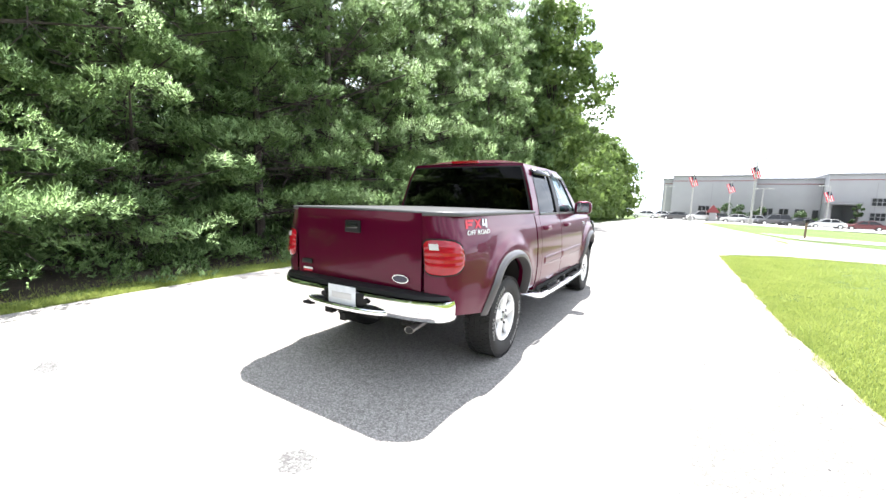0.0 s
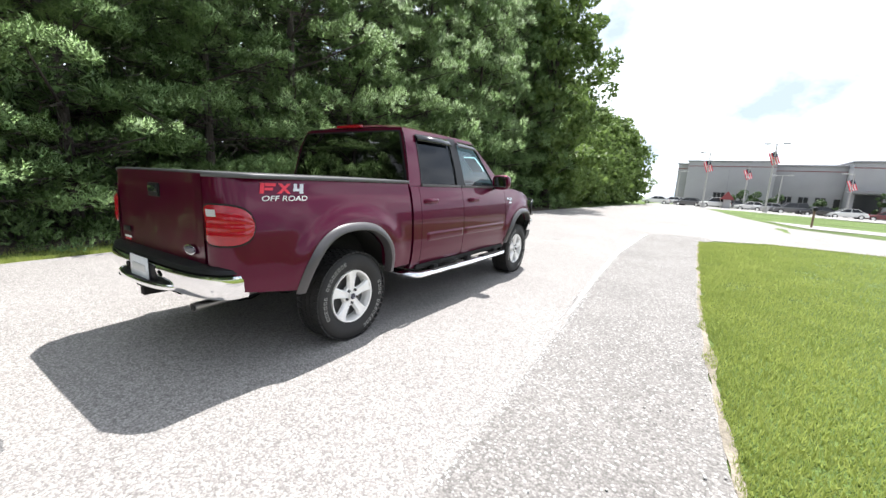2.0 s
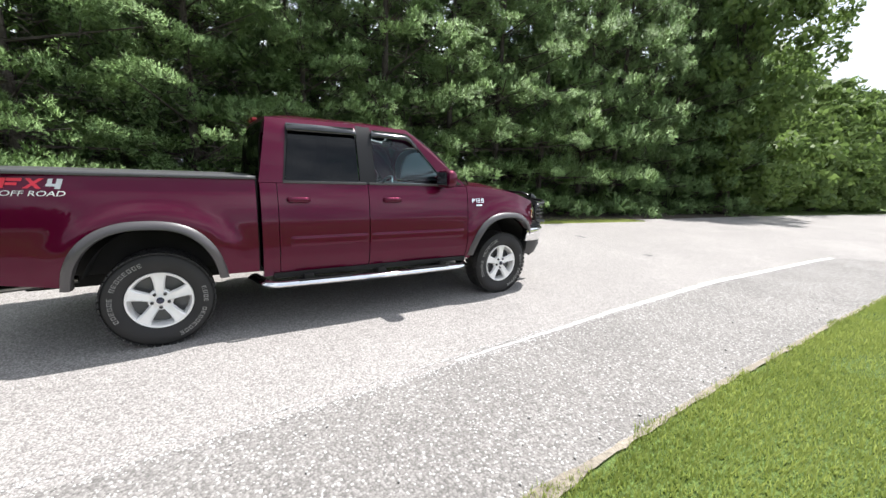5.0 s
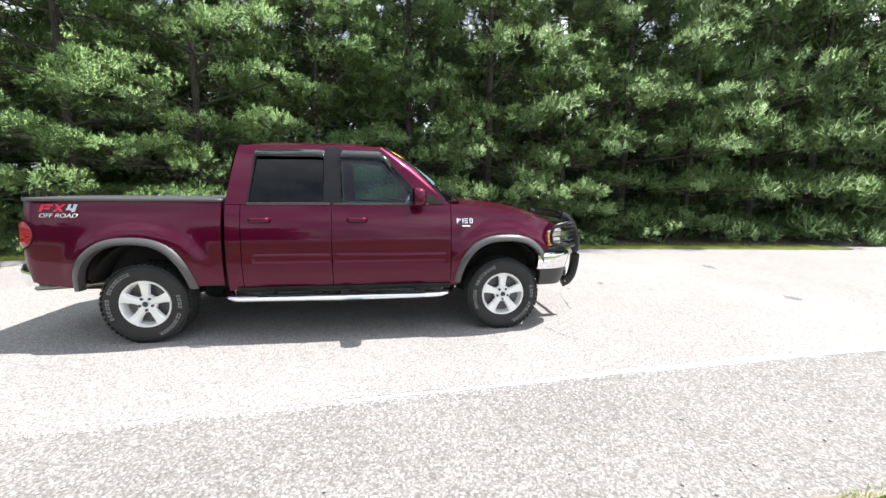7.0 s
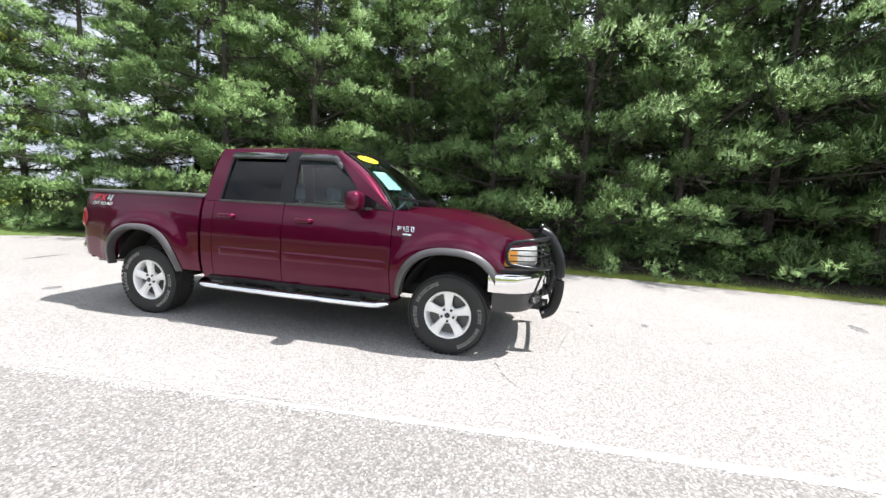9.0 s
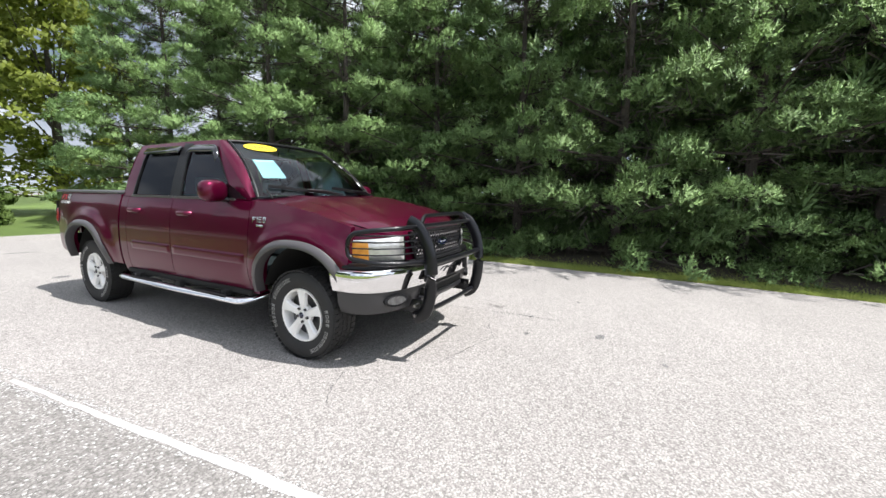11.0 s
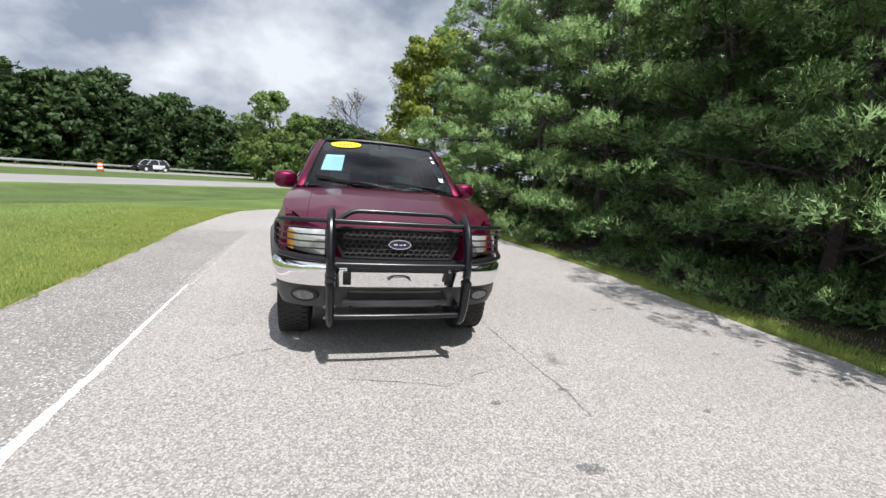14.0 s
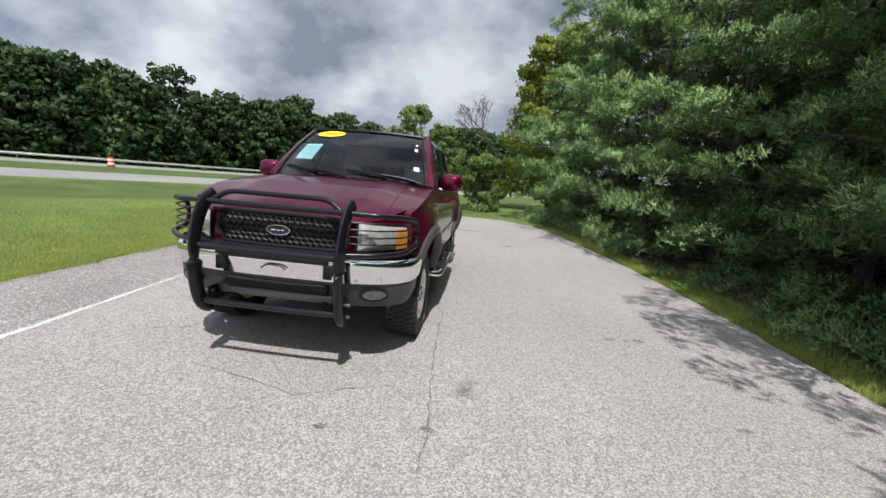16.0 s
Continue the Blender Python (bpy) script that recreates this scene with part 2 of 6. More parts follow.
M = dict(
    lane=stone_paving("lane_chipseal", (0.214, 0.201, 0.189), (0.331, 0.311, 0.293), (0.458, 0.432, 0.408), 0.0105, 0.35, 0.10),
    shoulder=stone_paving("shoulder_chipseal", (0.168, 0.158, 0.148), (0.248, 0.234, 0.219), (0.328, 0.311, 0.293), 0.0125, 0.8, 0.12, 0.50),
    lot=stone_paving("lot_asphalt", (0.28, 0.27, 0.26), (0.38, 0.37, 0.35), (0.50, 0.48, 0.46), 0.03, 0.05, 0.12),
    line=stone_paving("worn_white_paint", (0.40, 0.39, 0.375), (0.63, 0.62, 0.60), (0.76, 0.75, 0.73), 0.0125, 1.5, 0.12),
    dirt=shader("bare_dirt", (0.27, 0.235, 0.185), 0.95, noise=(3.0, 0.25), grain=(40.0, 0.25), bump=(45.0, 0.7, 0.02)),
    turf=turf("mown_turf"),
    rough_turf=shader("rough_bank_grass", (0.078, 0.112, 0.034), 0.95, noise=(0.5, 0.25), grain=(20.0, 0.4), bump=(30.0, 0.8, 0.04), spec=0.2),
    far_road=shader("far_road_asphalt", (0.23, 0.225, 0.215), 0.9, noise=(0.3, 0.10), grain=(30.0, 0.1)),
    blade=foliage("grass_blades", (0.15, 0.225, 0.04), (0.47, 0.515, 0.155), soft=0.5),
    needle=foliage("pine_needles", (0.012, 0.040, 0.016), (0.38, 0.565, 0.21), soft=0.10, sheen=0.25),
    leaf=foliage("broad_leaves", (0.018, 0.046, 0.017), (0.078, 0.132, 0.042), soft=0.35),
    leaf_mid=foliage("light_leaves", (0.05, 0.10, 0.022), (0.24, 0.34, 0.10), soft=0.5),
    leaf_gold=foliage("yellowing_leaves", (0.08, 0.125, 0.014), (0.27, 0.315, 0.05), soft=0.4),
    leaf_dry=foliage("dry_leaves", (0.14, 0.11, 0.06), (0.30, 0.25, 0.14), soft=0.2),
    bark=shader("bark", (0.070, 0.058, 0.048), 0.95, noise=(4.0, 0.3), grain=(30.0, 0.3), bump=(25.0, 0.8, 0.03)),
    paint=shader("burgundy_metallic_paint", (0.090, 0.0012, 0.0215), 0.33, 0.50, spec=0.08, coat=0.62, coat_rough=0.02, grain=(900.0, 0.12)),
    flare=shader("grey_flare_paint", (0.085, 0.078, 0.08), 0.42, 0.2, coat=0.3, grain=(300.0, 0.1)),
    valance=shader("dark_valance", (0.045, 0.043, 0.044), 0.45, grain=(300.0, 0.1)),
    # dark brown that puts the shade below the pines into the ground's colour
    pine_shade=shader("pine_shade_brown", (0.060, 0.046, 0.032), 0.95, noise=(2.0, 0.3), grain=(40.0, 0.4), bump=(50.0, 0.8, 0.02)),
    black=shader("black_plastic", (0.012, 0.012, 0.013), 0.42, spec=0.25, grain=(200.0, 0.2), bump=(300.0, 0.15, 0.002)),
    gloss_black=shader("gloss_black", (0.012, 0.012, 0.014), 0.12, coat=0.6),
    guard=shader("black_gloss_coat", (0.0065, 0.0065, 0.0085), 0.28, spec=0.35, coat=0.15, bump=(160.0, 0.08, 0.001)),
    stain=stone_paving("oil_stained_chipseal", (0.11, 0.107, 0.105), (0.18, 0.175, 0.17), (0.26, 0.255, 0.25), 0.0125, 3.0, 0.25),
    under=shader("underbody", (0.012, 0.011, 0.010), 0.9, noise=(6.0, 0.3)),
    rubber=shader("tyre_rubber", (0.022, 0.021, 0.020), 0.75, noise=(5.0, 0.2), bump=(120.0, 0.2, 0.002)),
    white_rubber=shader("white_rubber", (0.36, 0.35, 0.33), 0.8),
    alloy=shader("machined_alloy", (0.88, 0.87, 0.85), 0.38, 0.35, noise=(8.0, 0.06)),
    alloy_dark=shader("alloy_recess", (0.12, 0.12, 0.12), 0.5, 0.6),
    chrome=shader("chrome", (0.86, 0.86, 0.87), 0.06, 1.0),
    steel=shader("dull_steel", (0.30, 0.285, 0.27), 0.35, 0.9, noise=(12.0, 0.2)),
    tonneau=shader("grey_vinyl_cover", (0.075, 0.075, 0.077), 0.42, bump=(150.0, 0.2, 0.002)),
    red_lens=shader("red_lens", (0.33, 0.003, 0.012), 0.14, coat=0.4, noise=(20.0, 0.12)),
    clear_lens=shader("clear_lens", (0.60, 0.60, 0.58), 0.14, 0.45, coat=1.0, noise=(18.0, 0.2)),
    amber_lens=shader("amber_lens", (0.62, 0.27, 0.05), 0.15, coat=1.0, noise=(20.0, 0.2)),
    tint=clear_glass("tinted_glass", (0.020, 0.022, 0.028), 0.62),
    back_tint=clear_glass("rear_tinted_glass", (0.012, 0.013, 0.016), 0.22),
    dark_mirror=shader("mirror_glass", (0.30, 0.31, 0.33), 0.04, 1.0),
    fog_lens=shader("fog_lens", (0.10, 0.10, 0.10), 0.15, 0.3, coat=0.6, noise=(30.0, 0.3)),
    glass=clear_glass("window_glass", (0.60, 0.80, 0.85), 1.0),
    trim_cloth=shader("grey_seat_leather", (0.30, 0.30, 0.30), 0.6, noise=(7.0, 0.15), bump=(60.0, 0.2, 0.004)),
    dash=shader("dark_dash_vinyl", (0.035, 0.035, 0.038), 0.6, bump=(120.0, 0.2, 0.002)),
    white=shader("white_print", (0.80, 0.80, 0.78), 0.5),
    pale=shader("pale_mint_paper", (0.52, 0.60, 0.58), 0.6),
    yellow=shader("yellow_sticker", (0.85, 0.62, 0.02), 0.5),
    red=shader("red_print", (0.78, 0.03, 0.06), 0.45),
    dull_red=shader("dull_red_paint", (0.22, 0.045, 0.05), 0.6, noise=(1.0, 0.1)),
    blue=shader("blue_enamel", (0.008, 0.012, 0.045), 0.2, coat=0.6),
    silver=shader("silver_print", (0.6, 0.6, 0.6), 0.35, 0.3),
    plate=shader("white_plate", (0.72, 0.74, 0.76), 0.4, noise=(15.0, 0.08)),
    wall=shader("grey_panel_wall", (0.36, 0.36, 0.37), 0.7, noise=(0.3, 0.06), bump=(3.0, 0.1, 0.02)),
    wall_dark=shader("dark_grey_wall", (0.27, 0.27, 0.28), 0.7, noise=(0.3, 0.06)),
    void=shader("dark_opening", (0.02, 0.022, 0.025), 0.25),
    concrete=shader("pale_concrete", (0.42, 0.41, 0.39), 0.85, noise=(2.0, 0.12), bump=(20.0, 0.3, 0.01)),
    galv=shader("galvanised_steel", (0.50, 0.50, 0.49), 0.5, 0.6, noise=(2.0, 0.15)),
    orange=shader("orange_plastic", (0.75, 0.13, 0.03), 0.5, noise=(6.0, 0.1)),
    wood=shader("weathered_wood", (0.20, 0.14, 0.09), 0.85, noise=(3.0, 0.2), grain=(40.0, 0.2), bump=(30.0, 0.4, 0.01)),
)


# ---------------------------------------------------------------- building helpers
def make(name, bm, mat, smooth=True):
    """One mesh object from a bmesh."""
    me = bpy.data.meshes.new(name)
    bmesh.ops.recalc_face_normals(bm, faces=bm.faces)
    bm.to_mesh(me)
    bm.free()
    me.materials.append(mat)
    if smooth:
        me.polygons.foreach_set("use_smooth", [True] * len(me.polygons))
        me.set_sharp_from_angle(angle=radians(38))
    return new(name, me)


def part(name, bm, mat, parent, label="", smooth=True, at=None):
    ob = make(name, bm, mat, smooth)
    ob.parent = parent
    if at is not None:
        ob.matrix_basis = at
    return tagged(ob, label) if label else ob


def from_arrays(name, co, faces, mat, ways=None):
    """One mesh from numpy arrays of corners and of equal-sided faces."""
    me = bpy.data.meshes.new(name)
    k = faces.shape[1]
    me.vertices.add(len(co))
    me.vertices.foreach_set("co", co.astype(np.float32).ravel())
    me.loops.add(faces.size)
    me.loops.foreach_set("vertex_index", faces.astype(np.int32).ravel())
    me.polygons.add(len(faces))
    me.polygons.foreach_set("loop_start", np.arange(0, faces.size, k, dtype=np.int32))
    me.update(calc_edges=True)
    me.materials.append(mat)
    if ways is not None:                                  # soft shading: corners take their clump's outward way
        me.polygons.foreach_set("use_smooth", [True] * len(faces))
        me.normals_split_custom_set_from_vertices(ways.astype(np.float32))
    return me


def empty(name, m, label, category, group="", kind=""):
    ob = new(name)
    ob.empty_display_size = 0.2
    ob.matrix_basis = m
    return tagged(ob, label, category, group, kind)


def grid(bm, f, nu, nv):
    """A sheet of nu x nv cells through f(u, v), u and v from 0 to 1."""
    vs = [[bm.verts.new(f(i / nu, j / nv)) for j in range(nv + 1)] for i in range(nu + 1)]
    for i in range(nu):
        for j in range(nv):
            bm.faces.new((vs[i][j], vs[i + 1][j], vs[i + 1][j + 1], vs[i][j + 1]))
    return vs


def box(bm, c, size, bevel=0.0, m=None, seg=2):
    r = bmesh.ops.create_cube(bm, size=1.0)
    vs = r["verts"]
    bmesh.ops.transform(bm, verts=vs, matrix=Matrix.LocRotScale(c, None, size))
    if bevel > 0:
        es = list({e for v in vs for e in v.link_edges})
        out = bmesh.ops.bevel(bm, geom=es, offset=bevel, segments=seg, profile=0.6, affect="EDGES", clamp_overlap=True)
        vs = list({v for f in out["faces"] for v in f.verts} | {v for v in vs if v.is_valid})
    if m is not None:
        bmesh.ops.transform(bm, verts=vs, matrix=m)
    return bm


def rod(bm, a, b, r, seg=12, r2=None):
    a, b = Vector(a), Vector(b)
    d = b - a
    m = Matrix.Translation((a + b) / 2) @ d.to_track_quat("Z", "Y").to_matrix().to_4x4()
    bmesh.ops.create_cone(bm, cap_ends=True, cap_tris=False, segments=seg, radius1=r, radius2=r if r2 is None else r2, depth=d.length, matrix=m)
    return bm


def tube(bm, pts, rx, rz=None, seg=10, up=(0, 0, 1)):
    """A bent tube of elliptic section through pts; rz is its half-width along the second direction."""
    rz = rx if rz is None else rz
    pts = [Vector(p) for p in pts]
    rings = []
    for i, p in enumerate(pts):
        d = (pts[min(i + 1, len(pts) - 1)] - pts[max(i - 1, 0)]).normalized()
        a = d.cross(Vector(up))
        a = (a if a.length > 1e-4 else d.cross(Vector((1, 0, 0)))).normalized()
        b = a.cross(d).normalized()
        rings.append([bm.verts.new(p + a * rx * math.cos(2 * math.pi * k / seg) + b * rz * math.sin(2 * math.pi * k / seg)) for k in range(seg)])
    for r, q in zip(rings, rings[1:]):
        for k in range(seg):
            bm.faces.new((r[k], r[(k + 1) % seg], q[(k + 1) % seg], q[k]))
    bm.faces.new(rings[0][::-1])
    bm.faces.new(rings[-1])
    return bm


def rounded(pts, r=0.06, n=4):
    """A polyline with its corners rounded."""
    pts = [Vector(p) for p in pts]
    out = [pts[0]]
    for a, b, c in zip(pts, pts[1:], pts[2:]):
        p, q = b + (a - b).normalized() * min(r, (a - b).length / 2), b + (c - b).normalized() * min(r, (c - b).length / 2)
        out += [p.lerp(b, k / n).lerp(b.lerp(q, k / n), k / n) for k in range(n + 1)]
    return out + [pts[-1]]


def lathe(bm, profile, seg=48, axis="x"):
    """Turns (distance along the axis, radius) pairs round the x axis."""
    rings = []
    for d, r in profile:
        rings.append([bm.verts.new((d, r * math.cos(2 * math.pi * k / seg), r * math.sin(2 * math.pi * k / seg))) for k in range(seg)])
    for a, b in zip(rings, rings[1:]):
        for k in range(seg):
            bm.faces.new((a[k], a[(k + 1) % seg], b[(k + 1) % seg], b[k]))
    return rings


def lerp_at(x, table):
    """Smooth value at x of a table of (x, y) pairs."""
    if x <= table[0][0]:
        return table[0][1]
    for (a, p), (b, q) in zip(table, table[1:]):
        if x <= b:
            k = (x - a) / (b - a)
            return p + (q - p) * k
    return table[-1][1]


def thicken(ob, d):
    m = ob.modifiers.new("thickness", "SOLIDIFY")
    m.thickness, m.offset = d, -1.0
    return ob


# ---------------------------------------------------------------- ground
def height(x, y):
    """The lie of the land: level round the car, falling gently towards the building."""
    z = -0.0135 * max(0.0, y - 10.0)
    z -= 0.025 * min(1.0, max(0.0, (y - 16.0) / 10.0)) * min(20.0, max(0.0, x - 4.0))
    d = (x - 11) * 0.862 - (y + 28) * 0.507             # across the far roads
    if y < 5:
        z -= 0.55 * math.exp(-((d + 8) / 5.0) ** 2)
    return z


def flat_shape(name, outline, mat, lift, fine=0.0):
    """A sheet in plan, laid on the land."""
    xs, ys = [p[0] for p in outline], [p[1] for p in outline]
    pts = [Vector(p) for p in outline]
    n = len(pts)
    if fine:
        nx, ny = int((max(xs) - min(xs)) / fine), int((max(ys) - min(ys)) / fine)
        pts += [Vector((min(xs) + (i + 0.5) * fine, min(ys) + (j + 0.5) * fine)) for i in range(nx) for j in range(ny)]
    co, _, faces, *_ = delaunay_2d_cdt(pts, [(k, (k + 1) % n) for k in range(n)], [], 1, 1e-5)
    me = bpy.data.meshes.new(name)
    me.from_pydata([(p.x, p.y, height(p.x, p.y) + lift) for p in co], [], faces)
    me.materials.append(mat)
    me.polygons.foreach_set("use_smooth", [True] * len(me.polygons))
    me.update()
    return new(name, me)


def ground_sheet():
    xs = sorted({*[-600, -300, -150, -80, -50, -35], *range(-28, 61, 2), *[70, 90, 120, 180, 300, 600]})
    ys = sorted({*[-600, -300, -180, -120], *range(-100, 110, 2), *[120, 150, 200, 300, 600]})
    bm = bmesh.new()
    vs = [[bm.verts.new((x, y, height(x, y))) for y in ys] for x in xs]
    for i in range(len(xs) - 1):
        for j in range(len(ys) - 1):
            bm.faces.new((vs[i][j], vs[i + 1][j], vs[i + 1][j + 1], vs[i][j + 1]))
    return tagged(make("ground", bm, M["turf"]), "mown green lawn round the paved drive", "ground", kind="structure")


def jitter(pts, step, amount, seed):
    """A closed outline cut into short, slightly uneven steps."""
    rng = random.Random(seed)
    out = []
    for (a, b), (c, d) in zip(pts, pts[1:] + pts[:1]):
        n = max(1, int(math.hypot(c - a, d - b) / step))
        n = min(n, 160)
        for k in range(n):
            s = amount if k else amount * 0.5
            out.append((a + (c - a) * k / n + rng.uniform(-s, s), b + (d - b) * k / n + rng.uniform(-s, s)))
    return out


ground_sheet()
RIGHT_EDGE = [(-2.4, -6.6), (-0.4, -6.5), (1.0, -6.0), (1.7, -4.6), (1.82, -2.6), (1.68, 0.6), (1.42, 2.6), (1.26, 4.2), (1.16, 5.6), (1.06, 7.0), (1.02, 8.4), (0.96, 9.8), (0.90, 11.4), (0.85, 13.2), (0.82, 14.8), (1.2, 16.1), (2.6, 17.0), (6.0, 16.8), (12.0, 15.6), (60.0, 8.0)]
LEFT_EDGE = [(60.0, 20.0), (22.0, 23.0), (9.0, 25.0), (4.6, 29.0), (3.0, 40.0), (0.0, 70.0), (-8.6, 70.0), (-8.5, 34.0), (-7.9, 20.0), (-7.2, 12.0), (-7.1, 8.5), (-7.08, 5.5), (-6.95, 3.2), (-6.75, 1.3), (-6.45, -0.8), (-6.1, -3.0), (-5.6, -5.0), (-4.4, -6.4)]
tagged(flat_shape("road_drive", jitter(RIGHT_EDGE + LEFT_EDGE, 0.22, 0.025, 3), M["lane"], 0.012, 2.5), "pale worn chip-seal drive with small stains", "road", kind="structure")
LINE = [(0.24, 0.5), (0.14, 2.5), (0.02, 4.0), (-0.11, 5.4), (-0.22, 6.5), (-0.35, 7.7), (-0.45, 8.9), (-0.58, 10.4), (-0.63, 12.0), (-0.68, 13.6), (-0.73, 15.0), (-0.72, 16.0)]
shoulder = [(x + 0.03, y) for x, y in LINE] + [(-0.2, 16.8), (0.9, 17.0), (1.15, 16.35)] + [(x - 0.02, y) for x, y in RIGHT_EDGE[14:4:-1]]
tagged(flat_shape("road_shoulder", shoulder, M["shoulder"], 0.0138, 0.8), "coarse grey chip-seal shoulder beside the drive", "road shoulder", kind="structure")


def ribbon(name, pts, half, mat, lift, seed, rough):
    """A painted stripe with worn edges along pts."""
    rng = random.Random(seed)
    dense = []
    for (a, b), (c, d) in zip(pts, pts[1:]):
        n = max(1, int(math.hypot(c - a, d - b) / 0.08))
        dense += [(a + (c - a) * k / n, b + (d - b) * k / n) for k in range(n)]
    bm = bmesh.new()
    rows = []
    for i, (x, y) in enumerate(dense):
        q = dense[min(i + 1, len(dense) - 1)]
        p = dense[max(i - 1, 0)]
        t = Vector((q[0] - p[0], q[1] - p[1])).normalized()
        thin = min(1.0, 0.25 + i * 0.012)
        l, r = half * thin + rng.uniform(-rough, rough), half * thin + rng.uniform(-rough, rough)
        rows.append([bm.verts.new((x - t.y * l, y + t.x * l, height(x, y) + lift)), bm.verts.new((x + t.y * r, y - t.x * r, height(x, y) + lift))])
    for a, b in zip(rows, rows[1:]):
        bm.faces.new((a[0], a[1], b[1], b[0]))
    return make(name, bm, mat)


edge_line = tagged(ribbon("trim_edge_line", [p for p in LINE if p[1] > 4.9], 0.050, M["line"], 0.0152, 5, 0.006), "worn white painted edge line", "road marking", kind="structure")


bm = bmesh.new()                                         # flecks of paint worn off along the line's edges
rng_p = random.Random(31)
for _ in range(2600):
    k = rng_p.choice((0, 1, 1, 2, 2, 2, 3, 3, 3, *range(4, len(LINE) - 1)))
    t = rng_p.random()
    x, y = LINE[k][0] + (LINE[k + 1][0] - LINE[k][0]) * t, LINE[k][1] + (LINE[k + 1][1] - LINE[k][1]) * t
    x += rng_p.choice((-1, 1)) * (0.035 + rng_p.expovariate(1 / 0.018))
    r = rng_p.uniform(0.003, 0.008)
    a = rng_p.uniform(0, 6.28)
    bm.faces.new([bm.verts.new((x + r * rng_p.uniform(0.6, 1.2) * math.cos(a + 1.2566 * j), y + r * rng_p.uniform(0.6, 1.2) * math.sin(a + 1.2566 * j), height(x, y) + 0.0158)) for j in range(5)])
part("paint_fleck", bm, M["line"], edge_line)["kind"] = "stuff"


# ---------------------------------------------------------------- trees
def trunk_mesh(name, h, r, lean, limbs, rng):
    bm = bmesh.new()
    n = 9
    pts = [Vector((lean[0] * (k / n) ** 2, lean[1] * (k / n) ** 2, h * k / n)) for k in range(n + 1)]
    seg = 9
    rings = []
    for k, p in enumerate(pts):
        rad = r * (1 - 0.93 * k / n) * (1.25 if k == 0 else 1)
        rings.append([bm.verts.new(p + Vector((math.cos(6.283 * j / seg), math.sin(6.283 * j / seg), 0)) * rad * rng.uniform(0.93, 1.07)) for j in range(seg)])
    for a, b in zip(rings, rings[1:]):
        for j in range(seg):
            bm.faces.new((a[j], a[(j + 1) % seg], b[(j + 1) % seg], b[j]))
    for a, b, r0 in limbs:
        rod(bm, a, b, r0, 5, r0 * 0.3)
    me = bpy.data.meshes.new(name)
    bm.to_mesh(me)
    bm.free()
    me.materials.append(M["bark"])
    return me


def tufts(points, ways, sizes, outs, blades, width, rng):
    """Needle sprays: at each point a burst of narrow blades that fan out round its way."""
    n = len(points)
    p = np.repeat(points, blades, axis=0)
    w = np.repeat(ways, blades, axis=0)
    s = np.repeat(sizes, blades)[:, None]
    d = w + rng.normal(0, 0.46, (n * blades, 3))
    d /= np.linalg.norm(d, axis=1)[:, None]
    side = np.cross(d, rng.normal(0, 1, (n * blades, 3)))
    side /= np.linalg.norm(side, axis=1)[:, None] + 1e-9
    k = s * rng.uniform(0.6, 1.15, (n * blades, 1))
    start = p - d * k * 0.25
    a, b = start + side * width * s * 3.4, start - side * width * s * 3.4
    c = start + d * k
    way = np.repeat(outs, blades, axis=0) + rng.normal(0, 0.22, (n * blades, 3))
    way /= np.linalg.norm(way, axis=1)[:, None]
    turned = np.einsum("ij,ij->i", np.cross(b - a, c - a), way) < 0
    a[turned], b[turned] = b[turned], a[turned].copy()
    co = np.stack([a, b, c], axis=1).reshape(-1, 3)
    return co, np.arange(len(co)).reshape(-1, 3), np.repeat(way, 3, axis=0)


